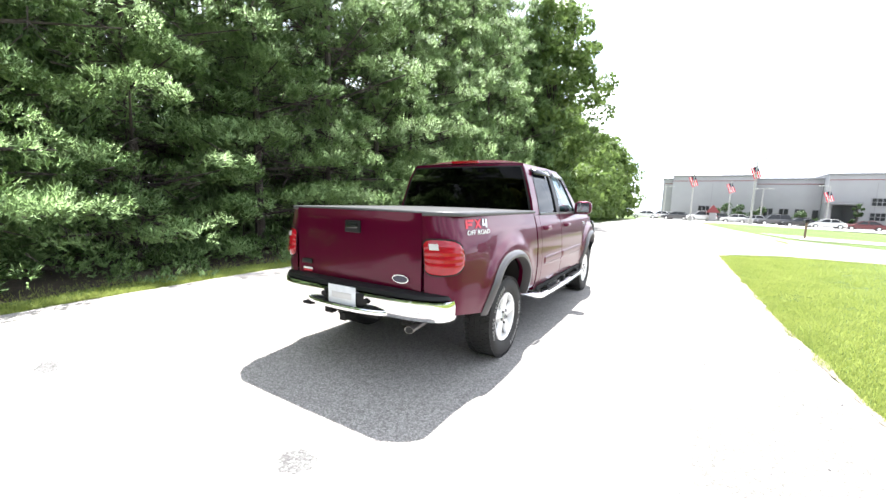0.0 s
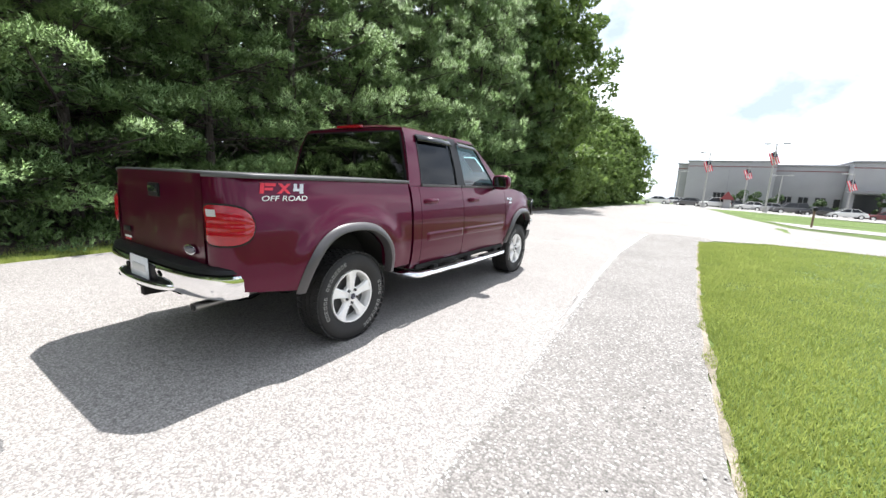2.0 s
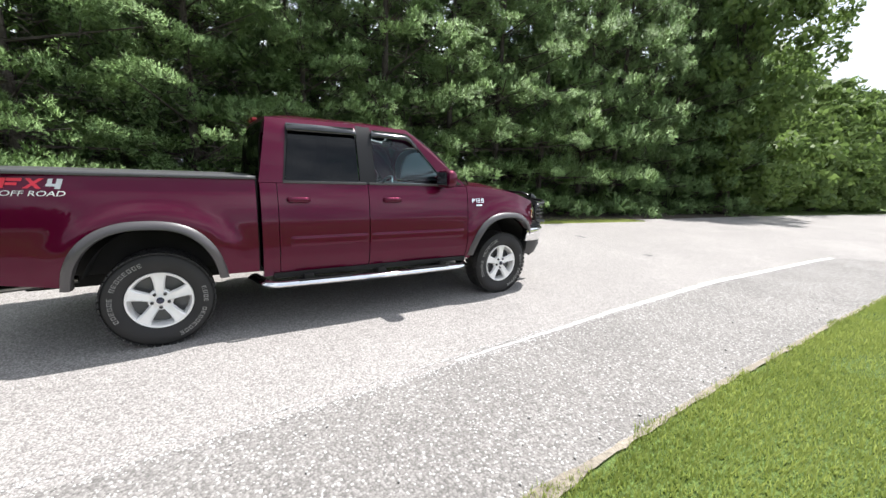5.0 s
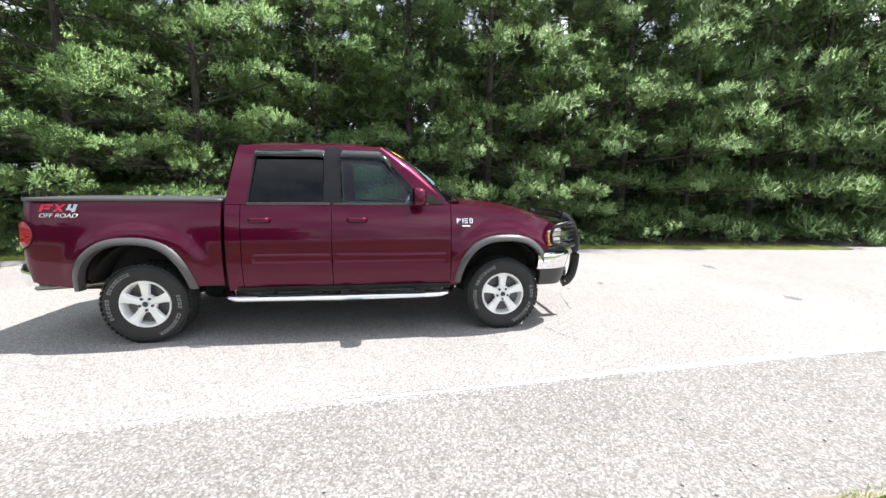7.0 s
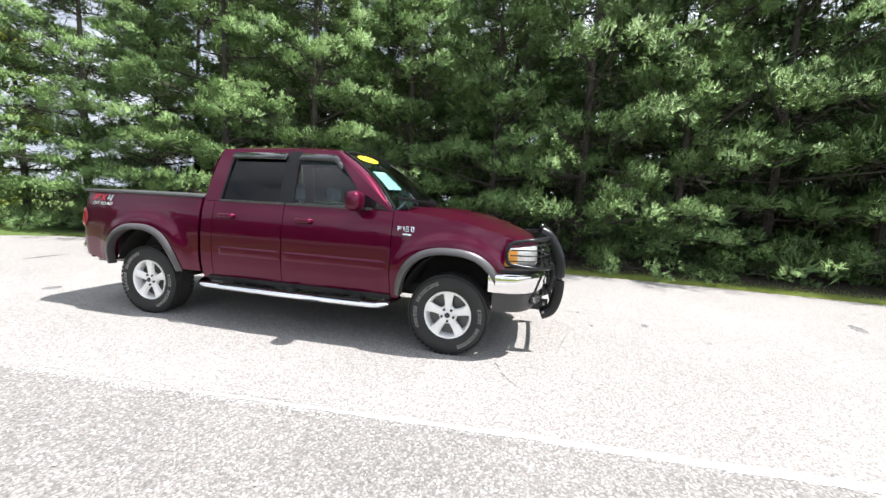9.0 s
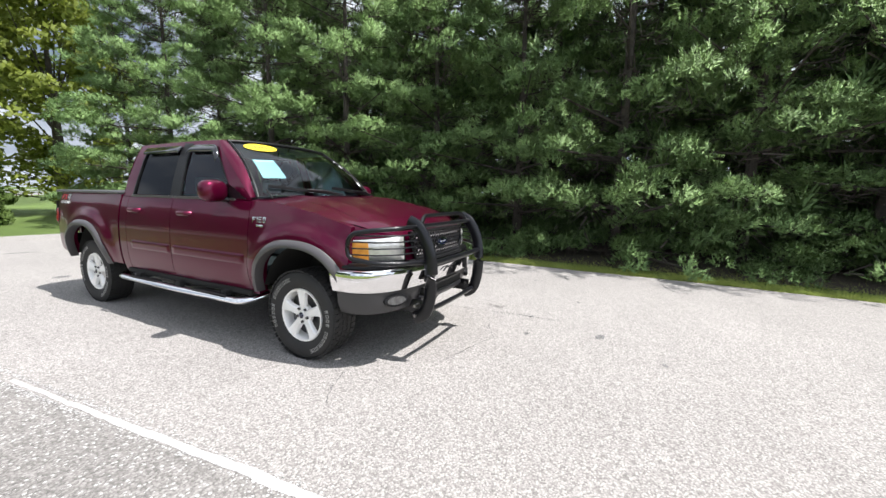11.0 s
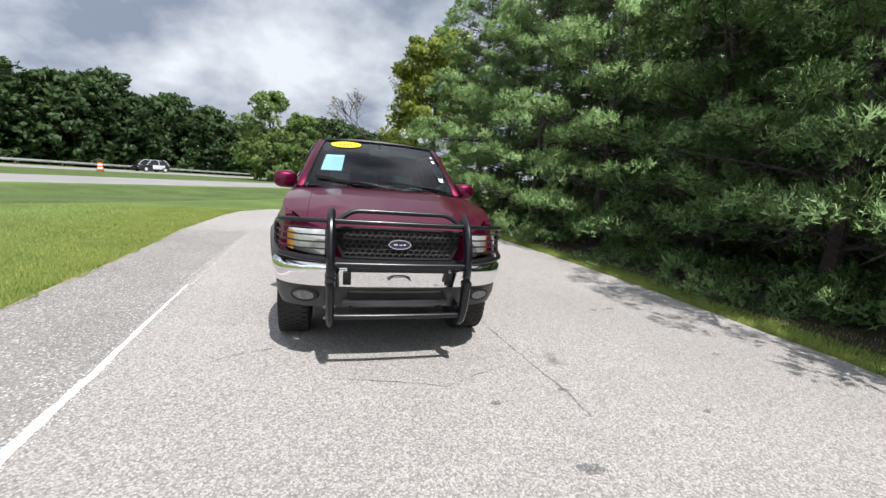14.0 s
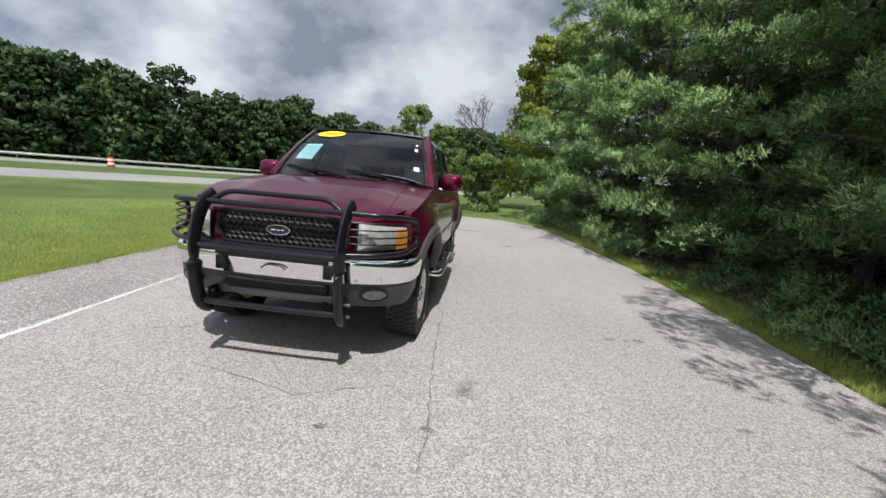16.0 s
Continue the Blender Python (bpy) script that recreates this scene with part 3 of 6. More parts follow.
def pine_meshes(seed, h, r, per, blades, big=1.0, puffs=17):
    """A white pine: whorls of limbs to the ground, each carrying rounded puffs of upward needle sprays."""
    rng = np.random.default_rng(seed)
    pr = random.Random(seed)
    P, W, S, N, limbs, DP, DW = [], [], [], [], [], [], []
    up = np.array([0, 0, 1.0])
    z = 0.12
    while z < h - 0.25:
        k = z / h
        reach = r * (1 - k) ** 0.62 * (0.76 + 0.24 * min(1.0, z / 3.0))
        m = pr.randint(4, 5) + (2 if z < 2.6 else 0)
        a0 = pr.uniform(0, 6.28)
        for j in range(m):
            a = a0 + 6.283 * j / m + pr.uniform(-0.35, 0.35)
            L = reach * pr.uniform(0.70, 1.08)
            rise = 0.02 + 0.5 * k + pr.uniform(-0.10, 0.14)
            zb = max(0.12, z + pr.uniform(-0.2, 0.2))
            out = np.array([math.cos(a), math.sin(a), 0.0])
            sd = np.array([-math.sin(a), math.cos(a), 0.0])
            limbs.append(((0, 0, zb), tuple(out * L * 0.9 + np.array([0, 0, zb + rise * L * 0.7])), 0.035 * (1 - k) + 0.010))
            core = out * L * 0.76 + up * (zb + rise * L * 0.62)    # the limb's plume: a flattened mass of needle puffs
            half = np.array([0.16 + 0.31 * L, 0.14 + 0.29 * L, 0.18 + 0.055 * L]) * pr.uniform(0.8, 1.2)
            for q in range(puffs):
                e = np.array([pr.gauss(0.15, 1), pr.gauss(0, 1), abs(pr.gauss(0, 0.9)) - 0.25])
                e /= np.linalg.norm(e)
                g = pr.uniform(0.55, 1.05)
                size = (0.16 + 0.022 * L) * pr.uniform(0.7, 1.3)
                c = core + g * (out * e[0] * half[0] + sd * e[1] * half[1] + up * e[2] * half[2]) + up * rise * 0.4 * e[0] * half[0]
                face = out * e[0] / half[0] + sd * e[1] / half[1] + up * e[2] / half[2]
                face /= np.linalg.norm(face)
                n = max(4, int(per * (size / 0.22) ** 1.5))
                d = rng.normal(0, 1, (n, 3))
                d[:, 2] = np.where(d[:, 2] < -0.6, -d[:, 2], d[:, 2])
                d += out * 0.3
                d /= np.linalg.norm(d, axis=1)[:, None]
                P.append(c + d * size * rng.uniform(0.5, 1.0, (n, 1)) * np.array([1.05, 1.05, 0.8]))
                w = d * 0.8 + up * 0.45 + out * 0.3
                W.append(w / np.linalg.norm(w, axis=1)[:, None])
                S.append(rng.uniform(0.10, 0.165, n) * big)
                N.append(d * 0.5 + face * 0.5 + up * 0.6)
            n = 34 if big == 1.0 else 20                   # bare dead twigs inside the crown
            t = rng.uniform(0.04, 0.62, (n, 1))
            DP.append(out * L * t + up * (zb + rise * L * t * 0.6) + rng.normal(0, 0.16, (n, 3)))
            w = rng.normal(0, 1, (n, 3)) * np.array([1, 1, 0.55]) + out * 0.4
            DW.append(w / np.linalg.norm(w, axis=1)[:, None])
        z += pr.uniform(0.64, 0.94) * (0.72 + 0.38 * (1 - k))
    crown = from_arrays("crown", *(lambda q: (q[0], q[1], M["needle"], q[2]))(tufts(np.concatenate(P), np.concatenate(W), np.concatenate(S), np.concatenate(N), blades, 0.0205 if big == 1.0 else 0.0195, rng)))
    p, w = np.concatenate(DP), np.concatenate(DW)
    sd = np.cross(w, rng.normal(0, 1, w.shape))
    sd *= 0.015 / np.linalg.norm(sd, axis=1)[:, None]
    tip = p + w * rng.uniform(0.25, 0.55, (len(p), 1))
    twigs = from_arrays("dead_twig", np.stack([p - sd, p + sd, tip], axis=1).reshape(-1, 3), np.arange(3 * len(p)).reshape(-1, 3), M["bark"])
    return trunk_mesh("trunk", h, 0.13, (pr.uniform(-0.3, 0.3), pr.uniform(-0.3, 0.3)), limbs[::2], pr), crown, twigs


def leafy_meshes(seed, h, r, count, leaf, mat, low=0.15, blobs=26):
    """A broad-leaved tree: limbs that end in uneven clumps of small leaves."""
    rng = np.random.default_rng(seed)
    pr = random.Random(seed)
    cs, limbs = [], []
    for _ in range(blobs):
        a, k = pr.uniform(0, 6.283), pr.uniform(low, 0.97)
        wide = r * math.sin(math.pi * min(1, 0.18 + 0.80 * k)) ** 0.6 * pr.uniform(0.35, 0.95)
        c = np.array([math.cos(a) * wide, math.sin(a) * wide, h * k])
        cs.append((c, r * pr.uniform(0.16, 0.34) * (26 / blobs) ** 0.25))
        limbs.append(((0, 0, max(0.6, h * k * 0.55)), tuple(c), 0.05))
    per = count // blobs
    pts, outs = [], []
    for c, s in cs:
        d = rng.normal(0, 1, (per, 3))
        d /= np.linalg.norm(d, axis=1)[:, None]
        pts.append(c + d * (s * rng.uniform(0.45, 1.12, (per, 1)) ** 0.6) * np.array([1, 1, 0.75]))
        outs.append(0.6 * d + np.array([0, 0, 0.3]) + c * np.array([1, 1, 0.0]) / r)
    p, way = np.concatenate(pts), np.concatenate(outs)
    way = way / np.linalg.norm(way, axis=1)[:, None]
    n = len(p)
    u = rng.normal(0, 1, (n, 3))
    u /= np.linalg.norm(u, axis=1)[:, None]
    v = np.cross(u, rng.normal(0, 1, (n, 3)))
    v /= np.linalg.norm(v, axis=1)[:, None]
    k = leaf * rng.uniform(0.6, 1.3, (n, 1))
    co = np.stack([p - u * k, p + v * k * 0.55, p + u * k, p - v * k * 0.55], axis=1).reshape(-1, 3)
    way = way + rng.normal(0, 0.3, way.shape)
    flip = np.einsum("ij,ij->i", np.cross(u, v), way) < 0
    quads = np.arange(len(co)).reshape(-1, 4)
    quads[~flip] = quads[~flip][:, ::-1]
    crown = from_arrays("crown", co, quads, mat, np.repeat(way / np.linalg.norm(way, axis=1)[:, None], 4, axis=0))
    return trunk_mesh("trunk", h * 0.9, 0.16 + h * 0.012, (pr.uniform(-0.4, 0.4), pr.uniform(-0.4, 0.4)), limbs[::max(1, blobs // 24)], pr), crown


def plant(name, meshes, x, y, turn, scale, label, category, group):
    top = empty(name, Matrix.LocRotScale((x, y, height(x, y) - 0.05), Euler((0, 0, turn)), (scale[0], scale[0], scale[1])), label, category, group)
    for nm, me in zip(("trunk", "crown", "dead_twig"), meshes):
        ob = new(nm, me)
        ob.parent = top
        if nm == "dead_twig":
            ob["kind"] = "stuff"
    return top


PINES = [pine_meshes(11, 9.8, 3.5, 26, 7), pine_meshes(23, 10.6, 3.7, 26, 7), pine_meshes(37, 9.2, 3.4, 26, 7)]
BACK_PINES = [pine_meshes(51, 10.5, 3.9, 10, 4, 2.9, 13), pine_meshes(53, 11.0, 3.9, 10, 4, 2.9, 13)]
TALL_PINES = [pine_meshes(83, 13.8, 3.9, 24, 7, 1.0, 14), pine_meshes(87, 14.4, 3.9, 24, 7, 1.0, 14)]
FAR_PINES = [pine_meshes(71, 9.8, 3.5, 13, 6, 1.6, 13), pine_meshes(73, 10.4, 3.6, 13, 6, 1.6, 13)]
rng_t = random.Random(4)
y = -10.5
i = 0
while y < 34:
    edge = -9.8 - 0.03 * max(0, y - 8) + 0.14 * max(0, 4 - y) + rng_t.uniform(-0.3, 0.3)
    k = rng_t.uniform(0.93, 1.10)
    tall = 1.0 + 0.46 * min(1.0, max(0.0, (y - 7) / 6)) - 0.10 * min(1.0, max(0.0, (y - 20) / 8))
    kind = PINES[i % 3] if -8.5 < y < 9 else TALL_PINES[i % 2] if 9 <= y < 15 else FAR_PINES[i % 2]
    if 9 <= y < 15:
        tall = 1.0
    plant("pine_tree", kind, edge - 0.5 * (y >= 9), y, rng_t.uniform(0, 6.28), (k, k * tall * rng_t.uniform(0.95, 1.08)), "dense green white pine with limbs to the ground", "tree", "pines along the drive")
    i += 1
    y += rng_t.uniform(2.6, 3.2) * (0.86 if y > 4 else 1.0)
y = -7.0
while y < 36:
    k = rng_t.uniform(1.0, 1.15)
    plant("pine_tree", BACK_PINES[i % 2], -12.9 + 0.10 * max(0, 2 - y) + rng_t.uniform(-0.6, 0.6), y, rng_t.uniform(0, 6.28), (k, k * (1.0 + 0.30 * min(1.0, max(0.0, (y - 4) / 6)))), "dense green white pine in the row behind", "tree", "pines along the drive")
    i += 1
    y += rng_t.uniform(2.5, 3.1)
LEAFY = [leafy_meshes(5, 10.5, 3.7, 3400, 0.285, M["leaf"], 0.04, 200), leafy_meshes(9, 11.5, 4.0, 3600, 0.285, M["leaf"], 0.03, 200), leafy_meshes(14, 10, 3.7, 3400, 0.285, M["leaf"], 0.03, 200)]
LIGHT = leafy_meshes(61, 9.5, 4.0, 6500, 0.22, M["leaf_mid"], 0.06, 120)
y = -8.0
while y < 34:
    plant("broadleaf_tree", LEAFY[i % 3], -17.6 + rng_t.uniform(-0.6, 0.6), y, rng_t.uniform(0, 6.28), (0.95, 0.85), "dark green tree behind the pine rows", "tree", "trees behind the pines")
    i += 1
    y += rng_t.uniform(2.9, 3.5)
GOLD = leafy_meshes(21, 13.5, 4.6, 24000, 0.15, M["leaf_gold"], 0.04, 150)
plant("broadleaf_tree", GOLD, -7.9, -17.6, 0.4, (0.98, 0.9), "tall yellow-green broadleaf tree behind the pines", "tree", "")
plant("broadleaf_tree", leafy_meshes(33, 3.1, 1.7, 8000, 0.085, M["leaf_mid"], 0.03, 34), -3.3, -11.6, 1.4, (1, 1), "bushy green sapling at the end of the pine row", "tree", "")
y = 36
while y < 74:
    k = rng_t.uniform(1.1, 1.4)
    plant("broadleaf_tree", LIGHT, -12.4 + rng_t.uniform(-1, 0.6), y, rng_t.uniform(0, 6.28), (k, k), "leafy green tree at the end of the row", "tree", "trees past the pines")
    i += 1
    y += rng_t.uniform(3.2, 4.4)
plant("broadleaf_tree", leafy_meshes(41, 14.5, 4.0, 20000, 0.15, M["leaf_mid"], 0.06, 130), -10.0, 31.0, 2.0, (1.15, 1.2), "tall broadleaf tree over the pines", "tree", "trees past the pines")


def bare_tree(x, y, h, seed):
    """A half-dead tree: forking bare branches and few leaves."""
    pr = random.Random(seed)
    top = empty("bare_tree", pose(x, y, height(x, y) - 0.05), "half-dead tree with bare grey branches", "tree")
    bm = bmesh.new()
    tips = []

    def fork(a, way, length, r, level):
        b = a + way * length
        rod(bm, a, b, r, 5, r * 0.7)
        if level == 0:
            tips.append(b)
            return
        for _ in range(3 if level > 1 else 4):
            w = (way + Vector((pr.uniform(-0.75, 0.75), pr.uniform(-0.75, 0.75), pr.uniform(-0.2, 0.4)))).normalized()
            fork(b, w, length * pr.uniform(0.62, 0.8), r * 0.62, level - 1)
    fork(Vector((0, 0, 0)), Vector((0, 0, 1)), h * 0.25, 0.13, 6)
    part("limb", bm, M["bark"], top)
    rng = np.random.default_rng(seed)
    p = np.array([t[:] for t in tips if pr.random() < 0.22])
    u = rng.normal(0, 0.06, p.shape)
    v = rng.normal(0, 0.06, p.shape)
    co = np.stack([p - u, p + v, p + u, p - v], axis=1).reshape(-1, 3)
    new("crown", from_arrays("crown", co, np.arange(len(co)).reshape(-1, 4), M["leaf_dry"])).parent = top


bare_tree(-4.4, -23.8, 12.6, 8)


def roadside(along, across):
    """A place by the far roads: metres along them from their nearest stretch, and across, away from the drive."""
    return 11 - 0.507 * along + 0.862 * across, -28 - 0.862 * along - 0.507 * across


a = -42
while a < 110:
    for row in (0, 1):
        px, py = roadside(a + rng_t.uniform(-1.5, 1.5), 41 + row * 6 + rng_t.uniform(-1, 1))
        k = rng_t.uniform(1.12, 1.38) * (0.85 if a > 40 else 1.0)
        plant("broadleaf_tree", LEAFY[i % 3], px, py, rng_t.uniform(0, 6.28), (k * 1.15, k), "dark green tree in the belt behind the highway", "tree", "tree belt behind the highway")
        i += 1
    a += rng_t.uniform(3.2, 4.2)
a = 40
while a < 84:
    for c in (11, 16.5):
        px, py = roadside(a + rng_t.uniform(-1.2, 1.2), c + rng_t.uniform(-1, 1))
        k = rng_t.uniform(1.0, 1.3)
        plant("broadleaf_tree", LEAFY[i % 3], px, py, rng_t.uniform(0, 6.28), (k * 1.1, k), "green tree beside the far road", "tree", "trees between the far roads")
        i += 1
    a += rng_t.uniform(4, 5.2)
for x, y, k in ((9.6, -54.5, 1.38), (5.2, -56.5, 1.1)):
    plant("broadleaf_tree", LIGHT, x, y, rng_t.uniform(0, 6.28), (k, k), "light green tree beside the far road", "tree", "trees between the far roads")
for a, c, k, w in ((22.0, 41.5, 1.05, 0.75), (-9.5, 40.0, 1.15, 0.8), (25.5, 42.0, 0.9, 0.7)):
    px, py = roadside(a, c)
    plant("pine_tree", BACK_PINES[0], px, py, a, (w, k), "dark conifer in the belt behind the highway", "tree", "tree belt behind the highway")


# ---------------------------------------------------------------- the pickup truck (x right, y ahead, rear axle at y = 0)
HUB, BASE = 0.385, 3.53


def body_half(y, z):
    """Half the body's width at the height z of its flank, y along it."""
    w = lerp_at(z, [(0.48, 0.945), (0.56, 0.972), (0.68, 0.992), (0.82, 1.0), (1.0, 0.996), (1.12, 0.984), (1.24, 0.962), (1.36, 0.925)])
    if y > 3.45:
        w -= 0.115 * ((y - 3.45) / 0.65) ** 2.2
    if y < -0.45:
        w -= 0.045 * min(1.0, (-0.45 - y) / 0.42) ** 1.5
    if y < -0.86:
        k = min(1.0, (-0.86 - y) / 0.20)
        w -= 0.235 * (1 - math.sqrt(max(0.0, 1 - k * k)))
    for c in (0.0, BASE):
        r = math.hypot((y - c) / 0.72, (z - 0.60) / 0.62)
        w += 0.034 * (1 / (1 + math.exp((r - 0.86) / 0.035))) * min(1.0, max(0.0, (z - 0.55) / 0.25))
    return w


def arch(y, c, half, top):
    """The height of a wheel opening's rim at y; 0 outside it."""
    k = abs(y - c) / half
    return 0.36 + (top - 0.36) * (1 - k ** 2.5) ** (1 / 2.5) if k < 1 else 0.0


def flank_low(y):
    low = 0.50 + (0.06 if y < 0.75 else 0.0)
    if y < -0.55:
        low += 0.06 * min(1.0, (-0.55 - y) / 0.4)
    return max(low, arch(y, -0.04, 0.48, 0.975), arch(y, BASE, 0.49, 0.975))


def flank_top(y):
    if y < 0.75:
        return 1.375
    if y < 2.95:
        return 1.335
    return lerp_at(y, [(2.95, 1.345), (3.3, 1.325), (3.7, 1.265), (4.0, 1.175), (4.15, 1.10), (4.32, 1.06)])


def stations(a, b, step=0.035):
    n = max(2, round((b - a) / step))
    return [a + (b - a) * k / n for k in range(n + 1)]


def flank_panel(name, side, a, b, parent, label="", slant=0.0):
    """A piece of the body's side from y = a to y = b, its lower edge cut by the wheel openings, edges turned in."""
    bm = bmesh.new()
    rows = 16
    cols = []
    for y in stations(a, b):
        lo, hi = flank_low(y), flank_top(y)
        col = []
        for k in range(rows + 1):
            z = lo + (hi - lo) * k / rows
            yy = y + slant * (hi - z) if slant and y == a else y
            col.append(bm.verts.new((side * body_half(yy, z), yy, z)))
        top = bm.verts.new((side * (body_half(y, hi) - 0.05), y, hi + 0.006))
        low = bm.verts.new((side * (body_half(y, lo) - 0.09), y, lo + 0.012))
        cols.append([low, *col, top])
    for p, q in zip(cols, cols[1:]):
        for k in range(len(p) - 1):
            bm.faces.new((p[k], q[k], q[k + 1], p[k + 1]))
    for c in (cols[0], cols[-1]):                       # edges folded inwards
        inner = [bm.verts.new((v.co.x - side * 0.05, v.co.y, v.co.z)) for v in c]
        for k in range(len(c) - 1):
            bm.faces.new((c[k], c[k + 1], inner[k + 1], inner[k]))
    return part(name, bm, M["paint"], parent, label)


def wheel_flare(side, c, half, top, parent):
    """A grey lip round a wheel opening."""
    bm = bmesh.new()
    n = 44
    rings = []
    for k in range(n + 1):
        a = math.pi * k / n
        ca, sa = math.cos(a), math.sin(a)
        e = 2 / 2.5
        ring = []
        for off, out, rad in ((0.062, 0.004, 0), (0.050, 0.022, 0), (0.020, 0.036, 0), (0.0, 0.034, 0), (-0.006, 0.0, 0), (-0.006, -0.05, 0)):
            yy = c - math.copysign(abs(ca) ** e, ca) * (half + off)
            zz = 0.36 + (top - 0.36 + off) * abs(sa) ** e
            ring.append((yy, max(zz, 0.535), out))
        rings.append([bm.verts.new((side * (body_half(min(max(y, -0.9), 4.0), z) + o), y, z)) for y, z, o in ring])
    for p, q in zip(rings, rings[1:]):
        for k in range(len(p) - 1):
            bm.faces.new((p[k], q[k], q[k + 1], p[k + 1]))
    return part("wheel_flare", bm, M["flare"], parent, "grey plastic lip round the wheel opening")


def wheel(side, y, parent):
    """Outlined-letter tyre on a five-spoke alloy rim."""
    hub = new("wheel")
    hub.parent = parent
    hub.matrix_basis = Matrix.Translation((side * 0.835, y, HUB)) @ (Matrix.Identity(4) if side > 0 else Matrix.Rotation(math.pi, 4, "Z"))
    tagged(hub, "black all-terrain tyre on a silver five-spoke rim")
    R = 0.392
    bm = bmesh.new()
    lathe(bm, [(-0.10, 0.225), (-0.125, 0.25), (-0.137, 0.31), (-0.130, 0.358), (-0.112, R - 0.016), (-0.06, R - 0.009), (0, R - 0.007), (0.06, R - 0.009), (0.112, R - 0.016), (0.130, 0.358), (0.137, 0.31), (0.125, 0.25), (0.10, 0.225)], 64)
    for k in range(46):                                  # tread blocks
        a = 6.2832 * k / 46
        m = Matrix.Rotation(a, 4, "X")
        for x, w, sh in ((-0.098, 0.046, 0.0), (-0.040, 0.040, 0.4), (0.012, 0.040, 0.1), (0.066, 0.040, 0.55), (0.104, 0.044, 0.2)):
            box(bm, (x, 0, R - 0.008), (w, 0.041, 0.012), 0, m @ Matrix.Rotation(sh * 6.2832 / 46, 4, "X"))
    tyre = part("tyre", bm, M["rubber"], hub)
    bm = bmesh.new()                                     # raised pale marks round the sidewall
    for start, count in ((0.35, 15), (3.55, 13)):
        for k in range(count):
            if k == 8:
                continue
            a = start + k * 0.118
            m = Matrix.Rotation(a, 4, "X")
            for dz, dy, w, h in ((0.013, 0, 0.022, 0.0035), (-0.013, 0, 0.022, 0.0035), (0, -0.010, 0.0035, 0.028)) + (((0, 0.010, 0.0035, 0.028),) if k % 3 else ((0, 0, 0.018, 0.003),)):
                box(bm, (0.1345, dy, 0.315 + dz), (0.008, w, h), 0, m)
    part("sidewall_marking", bm, M["white_rubber"], tyre, "white outlined marks on the sidewall")["kind"] = "stuff"
    bm = bmesh.new()
    lathe(bm, [(0.105, 0.232), (0.118, 0.228), (0.116, 0.215), (0.095, 0.205), (0.02, 0.195), (-0.09, 0.20), (-0.10, 0.225)], 56)
    rim = part("rim", bm, M["alloy"], hub, "silver alloy rim")
    bm = bmesh.new()
    lathe(bm, [(0.03, 0.196), (0.025, 0.0005)], 40)
    part("brake_disc", bm, M["alloy_dark"], rim, "dark brake parts behind the spokes")
    for k in range(5):
        bm = bmesh.new()
        m = Matrix.Rotation(6.2832 * k / 5, 4, "X")
        rows = []
        for r, w, d in ((0.035, 0.034, 0.092), (0.08, 0.031, 0.102), (0.13, 0.033, 0.108), (0.18, 0.041, 0.112), (0.216, 0.056, 0.112)):
            rows.append([bm.verts.new(m @ Vector(p)) for p in ((d - 0.03, -w - 0.006, r), (d - 0.004, -w, r), (d + 0.003, -w * 0.75, r), (d - 0.004, 0, r), (d + 0.003, w * 0.75, r), (d - 0.004, w, r), (d - 0.03, w + 0.006, r))])
        for p, q in zip(rows, rows[1:]):
            for j in range(6):
                bm.faces.new((p[j], p[j + 1], q[j + 1], q[j]))
        part("spoke", bm, M["alloy"], rim)
    bm = bmesh.new()
    lathe(bm, [(0.06, 0.090), (0.092, 0.086), (0.098, 0.074), (0.096, 0.036), (0.112, 0.035), (0.114, 0.026), (0.116, 0.0005)], 30)
    part("centre_cap", bm, M["alloy"], rim)
    bm = bmesh.new()
    lathe(bm, [(0.1165, 0.027), (0.118, 0.023), (0.118, 0.0005)], 24)
    part("cap_badge", bm, M["blue"], rim, "dark cap badge")
    for k in range(5):
        a = 6.2832 * (k + 0.5) / 5
        bm = bmesh.new()
        rod(bm, (0.085, 0.060 * math.sin(a), 0.060 * math.cos(a)), (0.112, 0.060 * math.sin(a), 0.060 * math.cos(a)), 0.0135, 6)
        part("lug_nut", bm, M["gloss_black"], rim)
    return hub


def hood_z(x, y):
    """The height of the bonnet and the fenders' tops."""
    e = max(0.0, body_half(y, flank_top(y)) - 0.05)
    c = lerp_at(y, [(2.85, 1.385), (3.1, 1.392), (3.4, 1.375), (3.7, 1.325), (3.95, 1.255), (4.12, 1.205), (4.22, 1.160), (4.28, 1.125), (4.33, 1.085)])
    s = flank_top(y) + 0.006
    k = min(1.0, abs(x) / e)
    bulge = 0.012 * math.exp(-((abs(x) - 0.52) / 0.10) ** 2) * (1 if y < 4.0 else 0.4)
    return s + (c - s) * (1 - k ** 2.6) + bulge


def nose_y(x):
    """The plan line of the nose."""
    return 4.345 - 0.03 * (abs(x) / 0.6) ** 2 - 0.30 * max(0.0, (abs(x) - 0.52) / 0.37) ** 1.8


def nose_dip(x):
    """How far the bonnet's front edge dips in the middle."""
    return 0.03 * (1 - min(1.0, abs(x) / 0.70) ** 4)


def superline(half, back, front, n=40, p=3.2):
    """A boxy round line in plan from one flank round the end of the car to the other."""
    out = []
    for k in range(n + 1):
        a = math.pi * (k / n - 0.5)
        s, c = math.sin(a), math.cos(a)
        out.append((half * math.copysign(abs(s) ** (2 / p), s), back + (front - back) * abs(c) ** (2 / p)))
    return out


